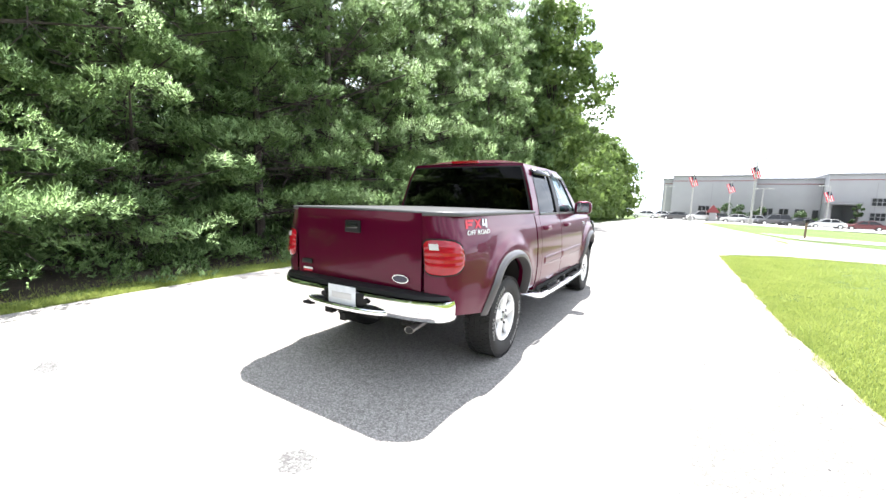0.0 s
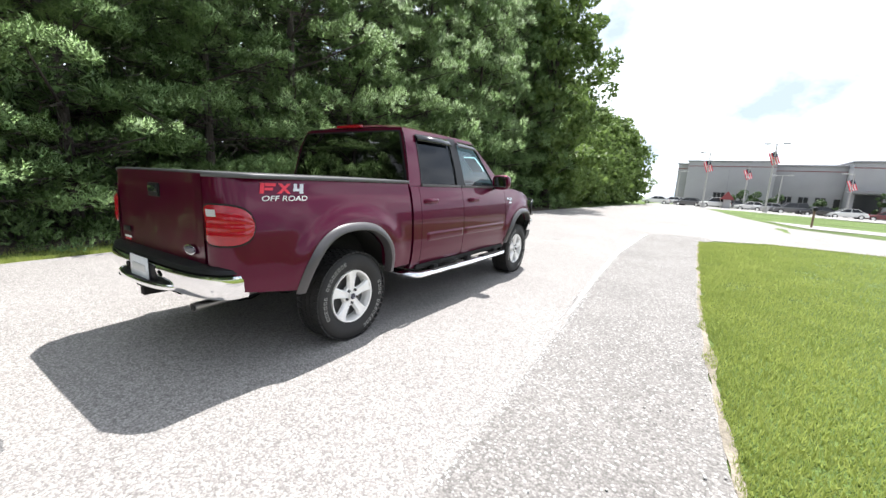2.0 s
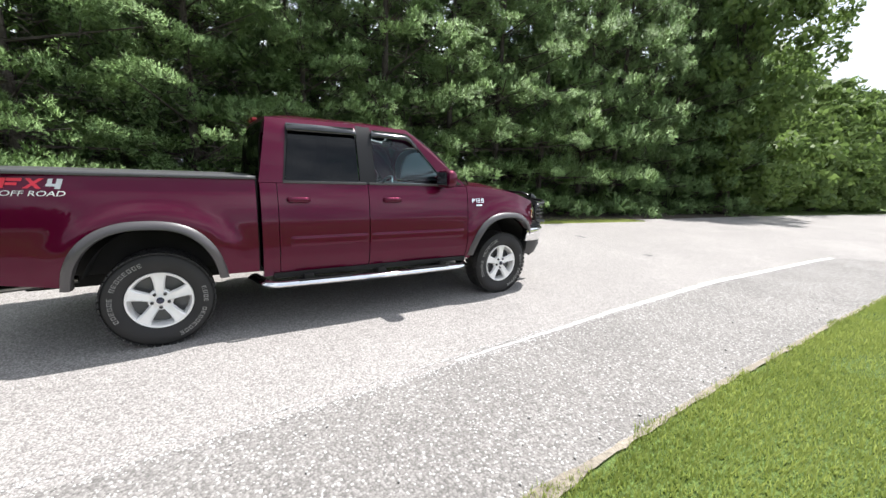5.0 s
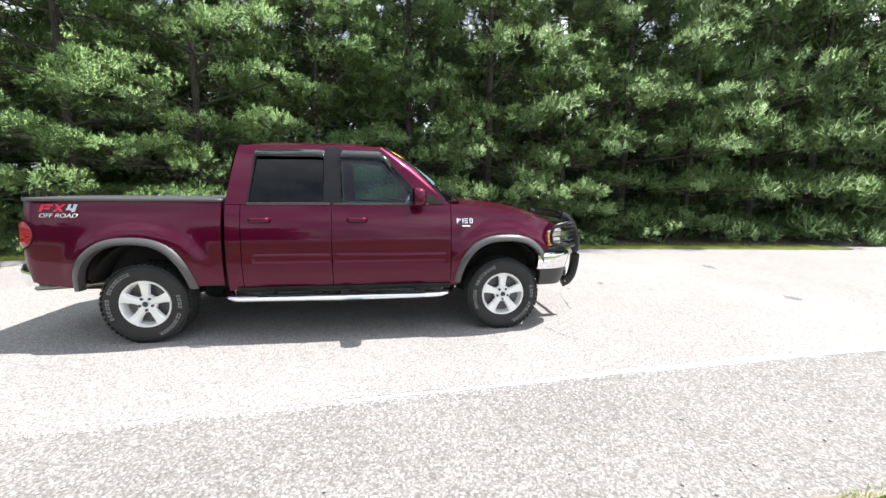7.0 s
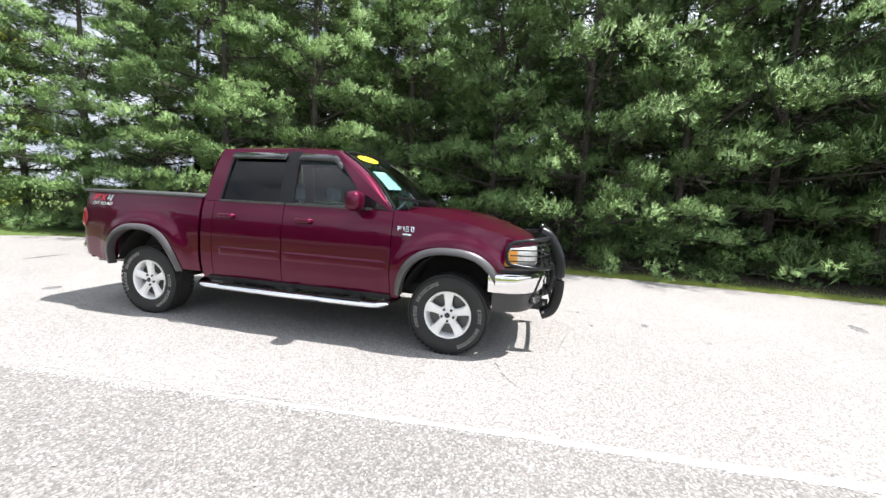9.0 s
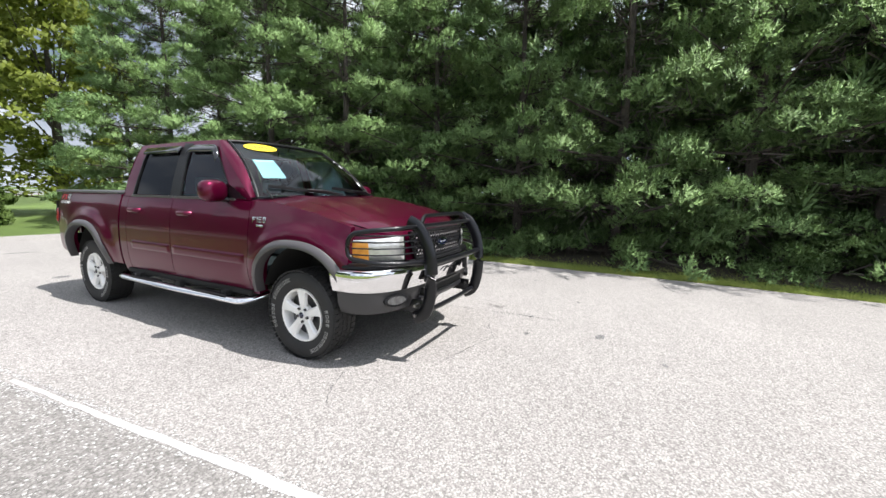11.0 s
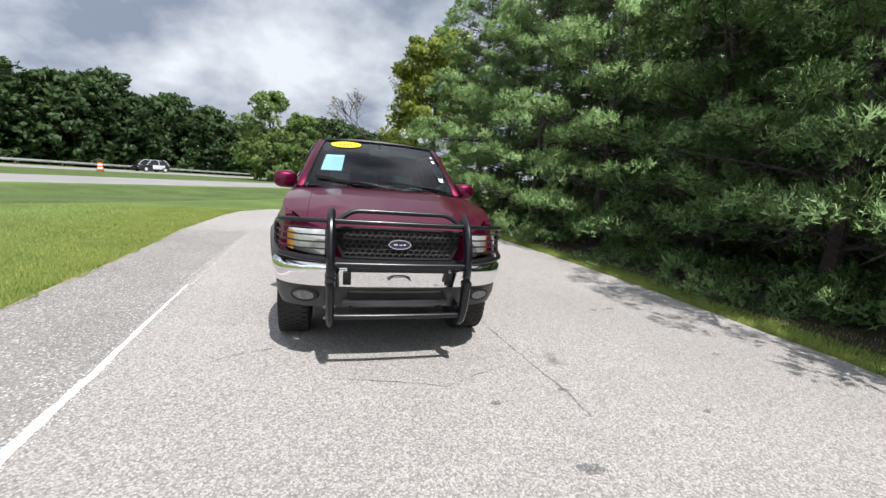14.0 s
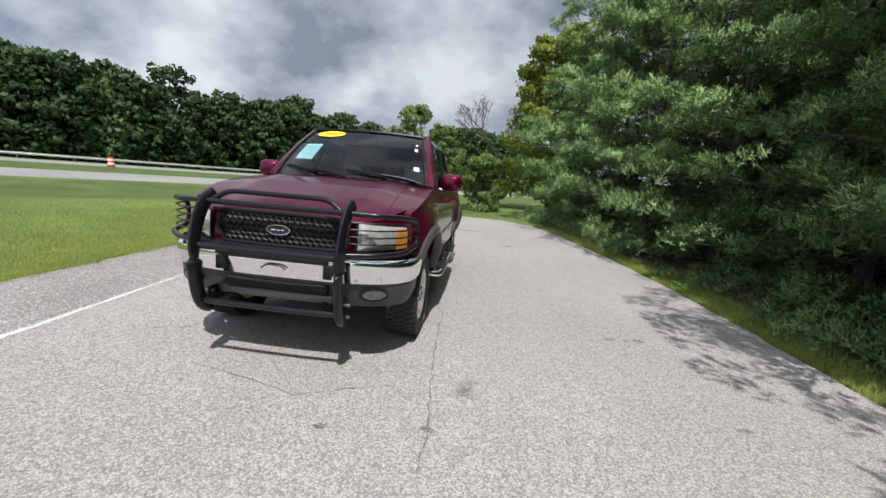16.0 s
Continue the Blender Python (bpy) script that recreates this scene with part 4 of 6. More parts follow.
def swept(line, profile, sign=1):
    """Sweeps a profile of (outward, z) along a plan line; sign is +1 for the front and -1 for the rear."""
    bm = bmesh.new()
    rows = []
    for i, (x, y) in enumerate(line):
        p, q = line[max(0, i - 1)], line[min(len(line) - 1, i + 1)]
        t = Vector((q[0] - p[0], q[1] - p[1])).normalized()
        n = Vector((-t.y, t.x)) * sign
        rows.append([bm.verts.new((x + n.x * o, y + n.y * o, z)) for o, z in profile])
    for a, b in zip(rows, rows[1:]):
        for k in range(len(profile)):
            j = (k + 1) % len(profile)
            bm.faces.new((a[k], a[j], b[j], b[k]))
    bm.faces.new(rows[0])
    bm.faces.new(rows[-1][::-1])
    return bm


def side_x(z):
    """Half the cab's width at the height of its side windows."""
    return lerp_at(z, [(1.33, 0.928), (1.5, 0.882), (1.7, 0.812), (1.80, 0.768), (1.865, 0.728)])


def framed(bm, side, outer, inner, proud=0.0, n=8):
    """The strip between two four-cornered outlines on the cab's side."""
    def run(c):
        pts = []
        for a, b in zip(c, c[1:] + c[:1]):
            pts += [(a[0] + (b[0] - a[0]) * k / n, a[1] + (b[1] - a[1]) * k / n) for k in range(n)]
        return pts
    o = [bm.verts.new((side * (side_x(z) + proud), y, z)) for y, z in run(outer)]
    i = [bm.verts.new((side * (side_x(z) + proud), y, z)) for y, z in run(inner)]
    d = [bm.verts.new((side * (side_x(z) + proud - 0.02), y, z)) for y, z in run(inner)]
    for k in range(len(o)):
        j = (k + 1) % len(o)
        bm.faces.new((o[k], o[j], i[j], i[k]))
        bm.faces.new((i[k], i[j], d[j], d[k]))


def pane(bm, side, c, proud):
    def at(u, v):
        a = [c[0][k] + (c[3][k] - c[0][k]) * u for k in (0, 1)]
        b = [c[1][k] + (c[2][k] - c[1][k]) * u for k in (0, 1)]
        y, z = a[0] + (b[0] - a[0]) * v, a[1] + (b[1] - a[1]) * v
        return (side * (side_x(z) + proud), y, z)
    grid(bm, at, 6, 6)


def grow(c, d):
    m = (sum(p[0] for p in c) / 4, sum(p[1] for p in c) / 4)
    return [(p[0] + math.copysign(d, p[0] - m[0]), p[1] + math.copysign(d, p[1] - m[1])) for p in c]


def slab(outline, depth, place):
    """A flat shape given in (u, v), thickened and stood in place by a matrix."""
    bm = bmesh.new()
    f = bm.faces.new([bm.verts.new((u, v, 0)) for u, v in outline])
    r = bmesh.ops.extrude_face_region(bm, geom=[f])
    bmesh.ops.translate(bm, verts=[v for v in r["geom"] if isinstance(v, bmesh.types.BMVert)], vec=(0, 0, depth))
    bmesh.ops.transform(bm, verts=bm.verts, matrix=place)
    return bm


def oval(a, b, n=28):
    return [(a * math.cos(6.2832 * k / n), b * math.sin(6.2832 * k / n)) for k in range(n)]


def lettering(text, size, mat, place, parent, name, label, shear=0.0, stretch=1.0):
    cu = bpy.data.curves.new(name, "FONT")
    cu.body, cu.size, cu.extrude, cu.shear = text, size, 0.0015, shear
    cu.align_x, cu.align_y = "CENTER", "CENTER"
    tmp = bpy.data.objects.new("tmp", cu)
    me = bpy.data.meshes.new_from_object(tmp)
    bpy.data.objects.remove(tmp)
    me.materials.clear()
    me.materials.append(mat)
    ob = new(name, me)
    ob.parent = parent
    ob.matrix_basis = place @ Matrix.Diagonal((stretch, 1, 1, 1))
    return tagged(ob, label)


def on_flank(bm, side, y0, z0, lift=0.003):
    """Bends a flat mark given in (along, up, out) onto the body's side."""
    for v in bm.verts:
        u, w, d = v.co
        y, z = y0 + side * u, z0 + w
        v.co = (side * (body_half(y, z) + lift + d), y, z)
    return bm


def seat(name, x, y, width, parent):
    s = new(name)
    s.parent = parent
    s.matrix_basis = Matrix.Translation((x, y, 0.62))
    tagged(s, "grey leather seat")
    bm = bmesh.new()
    box(bm, (0, 0.0, 0.10), (width, 0.50, 0.20), 0.06, None, 3)
    part("cushion", bm, M["trim_cloth"], s)
    bm = bmesh.new()
    box(bm, (0, 0, 0.30), (width, 0.15, 0.62), 0.06, pose(0, -0.24, 0.12, 12, 0, 0), 3)
    part("backrest", bm, M["trim_cloth"], s)
    n = max(1, round(width / 0.5))
    for k in range(n):
        hx = (k - (n - 1) / 2) * width / n
        bm = bmesh.new()
        box(bm, (hx, -0.42, 0.86), (0.26, 0.10, 0.17), 0.045, None, 3)
        rod(bm, (hx - 0.06, -0.40, 0.70), (hx - 0.06, -0.42, 0.80), 0.007, 8)
        rod(bm, (hx + 0.06, -0.40, 0.70), (hx + 0.06, -0.42, 0.80), 0.007, 8)
        part("headrest", bm, M["trim_cloth"], s)
    return s


def pickup():
    T = empty("pickup_truck", pose(-2.34, 3.355, 0.012, 0, 0, 1.4), "burgundy crew-cab pickup truck with chrome bumpers, parked on the drive", "pickup truck")
    REAR = [(0.985, 1.362), (1.05, 1.795), (1.672, 1.80), (1.672, 1.362)]
    FRONT = [(1.86, 1.362), (1.835, 1.79), (2.25, 1.785), (2.68, 1.362)]
    for s in (1, -1):
        flank_panel("bed_side", s, -1.056, 0.735, T)
        flank_panel("cab_corner", s, 0.770, 0.905, T)
        rd = flank_panel("rear_door", s, 0.912, 1.752, T)
        fd = flank_panel("front_door", s, 1.760, 2.945, T)
        flank_panel("front_fender", s, 2.953, 4.03, T)
        wheel_flare(s, -0.04, 0.48, 0.975, T)
        wheel_flare(s, BASE, 0.49, 0.975, T)
        for y in (0.0, BASE):
            wheel(s, y, T)
        # cab side above the belt
        for door, outer, hole, dark in ((rd, [(0.764, 1.34), (0.862, 1.862), (1.752, 1.872), (1.752, 1.34)], REAR, True), (fd, [(1.757, 1.34), (1.757, 1.872), (2.235, 1.868), (2.945, 1.345)], FRONT, False)):
            bm = bmesh.new()
            framed(bm, s, outer, grow(hole, 0.022))
            part("window_frame", bm, M["paint"], door)
            bm = bmesh.new()
            framed(bm, s, grow(hole, 0.024), grow(hole, -0.008), 0.004)
            part("window_seal", bm, M["black"], door, "black rubber window seal")
            bm = bmesh.new()
            pane(bm, s, hole, -0.012)
            g = part("pane", bm, M["tint"] if dark else M["glass"], door, "dark tinted glass" if dark else "lightly tinted glass")
            bm = bmesh.new()                              # wind deflector along the top
            pts = [(hole[0][0] - 0.0, 1.50), (hole[1][0], 1.815), (hole[2][0] + 0.01, 1.822), (hole[2][0] + 0.012, 1.79)] if dark else [(hole[1][0] + 0.01, 1.79), (hole[1][0] + 0.005, 1.822), (hole[2][0] + 0.01, 1.815), (hole[2][0] + 0.10, 1.715)]
            if dark:
                pts = pts[1:]
                pts[0] = (hole[1][0] - 0.02, 1.815)
            rows = []
            for y, z in [(p.x, p.y) for p in rounded([(y, z, 0) for y, z in pts], 0.05, 3)]:
                rows.append([bm.verts.new((s * (side_x(z) + 0.012), y, z + 0.012)), bm.verts.new((s * (side_x(z - 0.03) + 0.034), y - 0.004, z - 0.028)), bm.verts.new((s * (side_x(z - 0.05) + 0.030), y - 0.008, z - 0.052))])
            for a, b in zip(rows, rows[1:]):
                for k in (0, 1):
                    bm.faces.new((a[k], a[k + 1], b[k + 1], b[k]))
            thicken(part("wind_deflector", bm, M["gloss_black"], door, "smoked wind deflector over the window"), 0.003)
            bm = bmesh.new()
            a, b = (0.965, 1.74) if dark else (1.77, 2.72)
            box(bm, (s * 0.932, (a + b) / 2, 1.347), (0.016, b - a, 0.022), 0.004)
            part("belt_strip", bm, M["flare"], door, "grey belt strip under the window")
            # handle in its recess, and the rubbing strip
            hy = 1.085 if dark else 2.005
            bm = bmesh.new()
            tube(bm, rounded([(s * 0.962, hy - 0.09, 1.190), (s * 1.008, hy - 0.075, 1.192), (s * 1.010, hy + 0.075, 1.192), (s * 0.962, hy + 0.09, 1.190)], 0.03), 0.019, 0.024, 10)
            part("handle", bm, M["paint"], door)
            bm = bmesh.new()
            box(bm, (s * 0.968, hy, 1.168), (0.014, 0.19, 0.068), 0.006)
            part("handle_recess", bm, M["under"], door, "dark handle recess")
            a, b = (1.00, 1.742) if dark else (1.772, 2.90)
            bm = bmesh.new()
            grid(bm, lambda u, v: (s * (body_half(a + (b - a) * u, 0.765 + 0.10 * v) + 0.010 * min(1.0, 5 * v, 5 * (1 - v)) * min(1.0, 30 * u, 30 * (1 - u)) - 0.001), a + (b - a) * u, 0.765 + 0.10 * v), 30, 10)
            part("side_moulding", bm, M["paint"], door)
        bm = bmesh.new()                                  # dark pillar between the doors' windows
        grid(bm, lambda u, v: (s * (side_x(1.345 + 0.515 * v) + 0.003), 1.69 + 0.15 * u, 1.345 + 0.515 * v), 2, 8)
        part("door_pillar", bm, M["black"], T, "gloss black pillar between the windows")
        # door mirror
        mir = new("door_mirror")
        mir.parent = T
        mir.matrix_basis = Matrix.Translation((s * 1.06, 2.60, 1.42))
        bm = bmesh.new()
        bmesh.ops.create_uvsphere(bm, u_segments=20, v_segments=14, radius=1.0)
        for v in bm.verts:
            p = v.co
            f = (abs(p.x) ** 3.2 + abs(p.y) ** 2.4 + abs(p.z) ** 3.0) ** (-1 / 3.0)
            v.co = Vector((p.x * 0.125, max(p.y * 0.085, -0.055 / max(f, 0.1)), p.z * 0.098)) * f
        bmesh.ops.transform(bm, verts=bm.verts, matrix=pose(0, 0, 0, 0, 0, s * 8))
        part("mirror_shell", bm, M["paint"], mir)
        bm = bmesh.new()
        grid(bm, lambda u, v: ((u - 0.5) * 0.17, -0.067 - 0.0 * u, (v - 0.5) * 0.135), 1, 1)
        part("mirror_glass", bm, M["dark_mirror"], mir, "mirror glass", at=pose(0, 0, 0, 0, 0, s * 8))
        bm = bmesh.new()
        tube(bm, [(-s * 0.16, 0.03, -0.085), (-s * 0.08, 0.01, -0.075), (s * 0.01, 0.0, -0.065)], 0.032, 0.026, 10)
        part("mirror_arm", bm, M["gloss_black"], mir, "black mirror arm")
        bm = bmesh.new()
        grid(bm, lambda u, v: (s * (0.932 + 0.006), 2.62 + 0.27 * u * (1 - 0.9 * v), 1.352 + 0.125 * v), 4, 4)
        part("mirror_base", bm, M["gloss_black"], T, "black triangular mirror base")
        # running board: a chromed oval tube on black brackets with step pads
        board = new("running_board")
        board.parent = T
        tagged(board, "chromed oval running board with black step pads")
        bm = bmesh.new()
        tube(bm, rounded([(s * 0.80, 0.70, 0.47), (s * 1.02, 0.80, 0.435), (s * 1.035, 1.85, 0.425), (s * 1.02, 2.88, 0.425), (s * 0.80, 2.97, 0.47)], 0.09, 5), 0.055, 0.034, 14)
        part("step_tube", bm, M["chrome"], board)
        for y in (1.30, 2.43):
            bm = bmesh.new()
            box(bm, (s * 1.03, y, 0.461), (0.075, 0.50, 0.012), 0.005)
            part("step_pad", bm, M["black"], board, "black ribbed step pad")
        for y in (1.15, 1.88, 2.62):
            bm = bmesh.new()
            box(bm, (s * 0.93, y, 0.475), (0.20, 0.09, 0.06), 0.01)
            part("bracket", bm, M["under"], board)
        # tail lamp round the rear corner
        lamp = new("tail_lamp")
        lamp.parent = T

        def lens(u, v, z0, z1, out, u0=0.0, u1=1.0):
            z = z0 + (z1 - z0) * v
            a = u0 + (u1 - u0) * u
            k = a * math.pi / 2
            y = -0.858 - 0.205 * math.sin(k)
            w = body_half(-0.858, z) - 0.235 * (1 - math.cos(k)) + out * math.cos(k)
            return (s * w, y - out * math.sin(k), z)

        def end_z(u):                                     # the lens is lower towards the flank's end
            h = 0.130 * math.sqrt(max(0.02, 1 - (1 - u) ** 5)) * math.sqrt(max(0.02, 1 - 0.5 * u ** 14))
            return 1.060 - h, 1.060 + h * 0.98
        bm = bmesh.new()
        grid(bm, lambda u, v: lens(u, v, end_z(u)[0], end_z(u)[1], 0.004 + 0.016 * min(1.0, 6 * v, 6 * (1 - v), 6 * u, 8 * (1 - u)) + 0.0012 * math.sin(v * 31.4), 0.02, 0.98), 18, 22)
        part("red_lens", bm, M["red_lens"], lamp, "ribbed red tail lens")
        bm = bmesh.new()
        grid(bm, lambda u, v: lens(u, v, 1.116, 1.160, 0.0225, 0.66, 0.84), 8, 4)
        part("reversing_lens", bm, M["silver"], lamp, "clear reversing lens")
        bm = bmesh.new()
        grid(bm, lambda u, v: lens(u, v, end_z(u)[0] - 0.012, end_z(u)[1] + 0.012, 0.003, 0.0, 0.99), 14, 2)
        part("lamp_surround", bm, M["under"], lamp)
        # inner wheel housings
        for c in (0.0, BASE):
            bm = bmesh.new()

            def house(u, v):
                a = math.pi * (0.12 + 0.76 * u)
                return (s * (0.93 - 0.50 * v), c - 0.50 * math.cos(a), 0.36 + 0.62 * math.sin(a))
            grid(bm, house, 20, 2)
            part("wheel_housing", bm, M["under"], T, "dark inner wheel housing")
        # headlamp with its amber corner
        hl = new("headlamp")
        hl.parent = T

        def face(x, z, out):
            y = nose_y(x) + out - 0.10 * max(0.0, z - 0.98)
            return (s * x, y, z)
        bm = bmesh.new()
        grid(bm, lambda u, v: face(0.570 + 0.325 * u, 0.886 + (0.20 - 0.035 * u) * v, 0.012 + 0.030 * min(1, 5 * u, 5 * v, 5 * (1 - v), 6 * (1.02 - u))), 16, 12)
        part("clear_lens", bm, M["clear_lens"], hl, "clear headlamp lens")
        bm = bmesh.new()
        grid(bm, lambda u, v: face(0.812 + 0.085 * u, 0.894 + (0.155 - 0.012 * u) * v, 0.048 - 0.036 * u * u), 8, 8)
        part("amber_lens", bm, M["amber_lens"], hl, "amber corner lens")
        bm = bmesh.new()
        grid(bm, lambda u, v: face(0.555 + 0.35 * u, 0.877 + (0.216 - 0.043 * u) * v, 0.009), 12, 4)
        part("lamp_surround", bm, M["under"], hl)
        # badges on the flanks
        badge = new("fender_badge")
        badge.parent = T
        tagged(badge, "silver fender badge of plain bars")
        for u, v, w, h in ((-0.062, 0.03, 0.012, 0.05), (-0.043, 0.046, 0.035, 0.011), (-0.046, 0.03, 0.026, 0.010), (-0.004, 0.03, 0.011, 0.05), (0.028, 0.05, 0.036, 0.010), (0.028, 0.03, 0.036, 0.010), (0.030, 0.01, 0.036, 0.010), (0.070, 0.03, 0.010, 0.05), (0.094, 0.03, 0.010, 0.05), (0.082, 0.05, 0.030, 0.010), (0.082, 0.01, 0.030, 0.010), (0.03, -0.022, 0.085, 0.018)):
            bm = bmesh.new()
            box(bm, (u, v, 0.002), (w, h, 0.006), 0.001)
            part("bar", on_flank(bm, s, 3.075, 1.15), M["chrome"], badge)
        decal = new("bed_decal")
        decal.parent = T
        tagged(decal, "red and silver off-road decal on the bed side")

        def slanted(x, w, y0, y1):
            pts = []
            for k in range(5):
                pts.append((1.25 * (x + w * k / 4) + 0.3 * y0, 1.15 * y0))
            for k in range(5):
                pts.append((1.25 * (x + w * (4 - k) / 4) + 0.3 * y1, 1.15 * y1))
            return pts
        for x, w, y0, y1, col in ((-0.135, 0.022, 0.0, 0.06, "red"), (-0.110, 0.060, 0.042, 0.06, "red"), (-0.110, 0.046, 0.018, 0.034, "red"), (0.052, 0.055, 0.014, 0.030, "silver"), (0.092, 0.024, 0.0, 0.06, "silver"), (0.055, 0.020, 0.03, 0.06, "silver")):
            part("decal_block", on_flank(slab(slanted(x, w, y0, y1), 0.0015, Matrix.Identity(4)), s, -0.640, 1.266), M[col], decal)
        for x0, x1 in ((-0.040, 0.016), (0.016, -0.040)):
            stroke = [(1.25 * (x0 + w + (x1 - x0) * q) + 0.018 * q, 0.069 * q) for w, q in ((0, 0), (0.011, 0), (0.022, 0), (0.022, 0.5), (0.022, 1), (0.011, 1), (0, 1), (0, 0.5))]
            part("decal_block", on_flank(slab(stroke, 0.0015 if x0 < x1 else 0.002, Matrix.Identity(4)), s, -0.640, 1.266), M["red"], decal)
        words = lettering("OFF ROAD", 0.050, M["white"], Matrix.Identity(4), decal, "lettering", "white slanted words", 0.25)
        for v in words.data.vertices:
            y, z = -0.640 + s * v.co.x * 1.38, 1.232 + v.co.y
            v.co = (s * (body_half(y, z) + 0.004 + v.co.z), y, z)

    # roof, cab back and floor
    def roof(u, v):
        x = (2 * u - 1)
        y = 0.85 + 1.41 * v
        ends = 0.055 * max(0.0, 1 - v / 0.22) ** 2 + 0.05 * max(0.0, (v - 0.72) / 0.28) ** 2
        return (x * 0.73 * (1 - 0.02 * abs(2 * v - 1)), y + (0.075 * (1 - x * x) * max(0, (v - 0.6) / 0.4)), 1.866 + (0.068 - ends) * (1 - abs(x) ** 3.2))
    bm = bmesh.new()
    grid(bm, roof, 28, 24)
    part("roof", bm, M["paint"], T)

    def back(u, v):
        x = 2 * u - 1
        z = 0.56 + (1.866 - 0.56) * v
        w = side_x(z) if z > 1.335 else 0.925
        return (x * w, lerp_at(z, [(0.5, 0.79), (1.3, 0.77), (1.7, 0.812), (1.866, 0.858)]) - 0.025 * (1 - x * x), z)
    bm = bmesh.new()
    vs = grid(bm, back, 24, 24)
    part("cab_back", bm, M["paint"], T)
    bm = bmesh.new()
    grid(bm, lambda u, v: (lambda p: (p[0] * 0.945, p[1] - 0.010, p[2]))(back(u, 0.615 + 0.355 * v)), 16, 10)
    part("rear_window", bm, M["back_tint"], T, "dark tinted rear window")
    bm = bmesh.new()
    grid(bm, lambda u, v: (lambda p: (p[0] * 0.972, p[1] - 0.005, p[2]))(back(u, 0.603 + 0.378 * v)), 16, 10)
    part("window_seal", bm, M["black"], T, "black rear window seal")
    bm = bmesh.new()
    box(bm, (0, 0.842, 1.888), (0.36, 0.05, 0.030), 0.010)
    part("brake_light", bm, M["red_lens"], T, "red high brake light")

    # windscreen, cowl and wipers
    def screen(u, v):
        x = 2 * u - 1
        top = Vector((x * 0.665, 2.265 + 0.075 * (1 - x * x), 1.868 + 0.018 * (1 - x * x)))
        low = Vector((x * 0.855, 2.90 + 0.20 * (1 - x * x), 1.362 + 0.012 * (1 - x * x)))
        p = low.lerp(top, v)
        p.y += 0.05 * math.sin(math.pi * v)
        p.z += 0.025 * math.sin(math.pi * v)
        return p
    bm = bmesh.new()
    grid(bm, screen, 24, 14)
    part("windscreen", bm, M["glass"], T, "clear curved windscreen")
    for s in (1, -1):
        bm = bmesh.new()

        def pillar(u, v):
            a = screen(1.0 if s > 0 else 0.0, v)
            z = a.z
            b = Vector((s * side_x(z), min(2.945, 2.235 + 0.71 * (1.868 - z) / 0.523 - 0.008), z))
            return a.lerp(b, u) + Vector((s * 0.012, 0.006, 0.004)) * math.sin(math.pi * u)
        grid(bm, pillar, 5, 14)
        part("windscreen_pillar", bm, M["paint"], T)
        bm = bmesh.new()
        tube(bm, [screen(0.988 if s > 0 else 0.012, k / 8) + Vector((0, 0.006, 0.004)) for k in range(9)], 0.011, 0.008, 6)
        part("windscreen_seal", bm, M["black"], T)
    bm = bmesh.new()
    tube(bm, [screen(k / 16, 0.985) + Vector((0, 0.004, 0.006)) for k in range(17)], 0.012, 0.012, 6)
    part("windscreen_seal", bm, M["black"], T)
    bm = bmesh.new()
    grid(bm, lambda u, v: (lambda a: (a.x, a.y + 0.14 * v - 0.02, 1.366 + 0.016 * (1 - (2 * u - 1) ** 2) + 0.008 * v))(screen(u, 0)), 20, 3)
    part("cowl", bm, M["black"], T, "black cowl under the windscreen")
    for a, b in ((0.50, 0.93), (0.06, 0.50)):
        wp = new("wiper")
        wp.parent = T
        bm = bmesh.new()
        p, q = screen(a - 0.02, 0.0) + Vector((0, 0.05, 0.03)), screen((a + b) / 2, 0.085) + Vector((0, 0.022, 0.028))
        tube(bm, [p, p.lerp(q, 0.5) + Vector((0, 0.01, 0.012)), q], 0.011, 0.009, 6)
        part("arm", bm, M["black"], wp)
        bm = bmesh.new()
        tube(bm, [screen(a + (b - a) * k / 6, 0.035 + 0.10 * k / 6) + Vector((0, 0.014, 0.018)) for k in range(7)], 0.009, 0.017, 6)
        part("blade", bm, M["black"], wp)
    bm = bmesh.new()
    rod(bm, (0.80, 3.06, 1.36), (0.82, 3.00, 1.44), 0.010, 8, 0.006)
    part("aerial_base", bm, M["black"], T)

    # stickers on the windscreen
    def on_screen(u0, u1, v0, v1, out):
        return lambda u, v: screen(u0 + (u1 - u0) * u, v0 + (v1 - v0) * v) + Vector((0, 0.006, 0.005)) * out
    bm = bmesh.new()
    cu, cv, ru, rv = 0.795, 0.868, 0.128, 0.082
    c = bm.verts.new(on_screen(0, 1, 0, 1, 1.0)(cu, cv))
    ring = [bm.verts.new(on_screen(0, 1, 0, 1, 1.0)(cu + ru * math.cos(6.2832 * k / 32), cv + rv * math.sin(6.2832 * k / 32))) for k in range(32)]
    for k in range(32):
        bm.faces.new((c, ring[k], ring[(k + 1) % 32]))
    st = part("price_oval", bm, M["yellow"], T, "yellow oval dealer sticker with faint marks")
    for k in range(4):
        bm = bmesh.new()
        grid(bm, on_screen(cu - 0.05 + 0.028 * k, cu - 0.032 + 0.028 * k, cv - 0.026, cv + 0.026, 1.3), 1, 1)
        part("mark", bm, M["orange"], st)
    bm = bmesh.new()
    grid(bm, on_screen(0.785, 0.925, 0.30, 0.62, -1.2), 4, 4)
    st = part("window_sheet", bm, M["pale"], T, "pale printed sheet behind the windscreen")
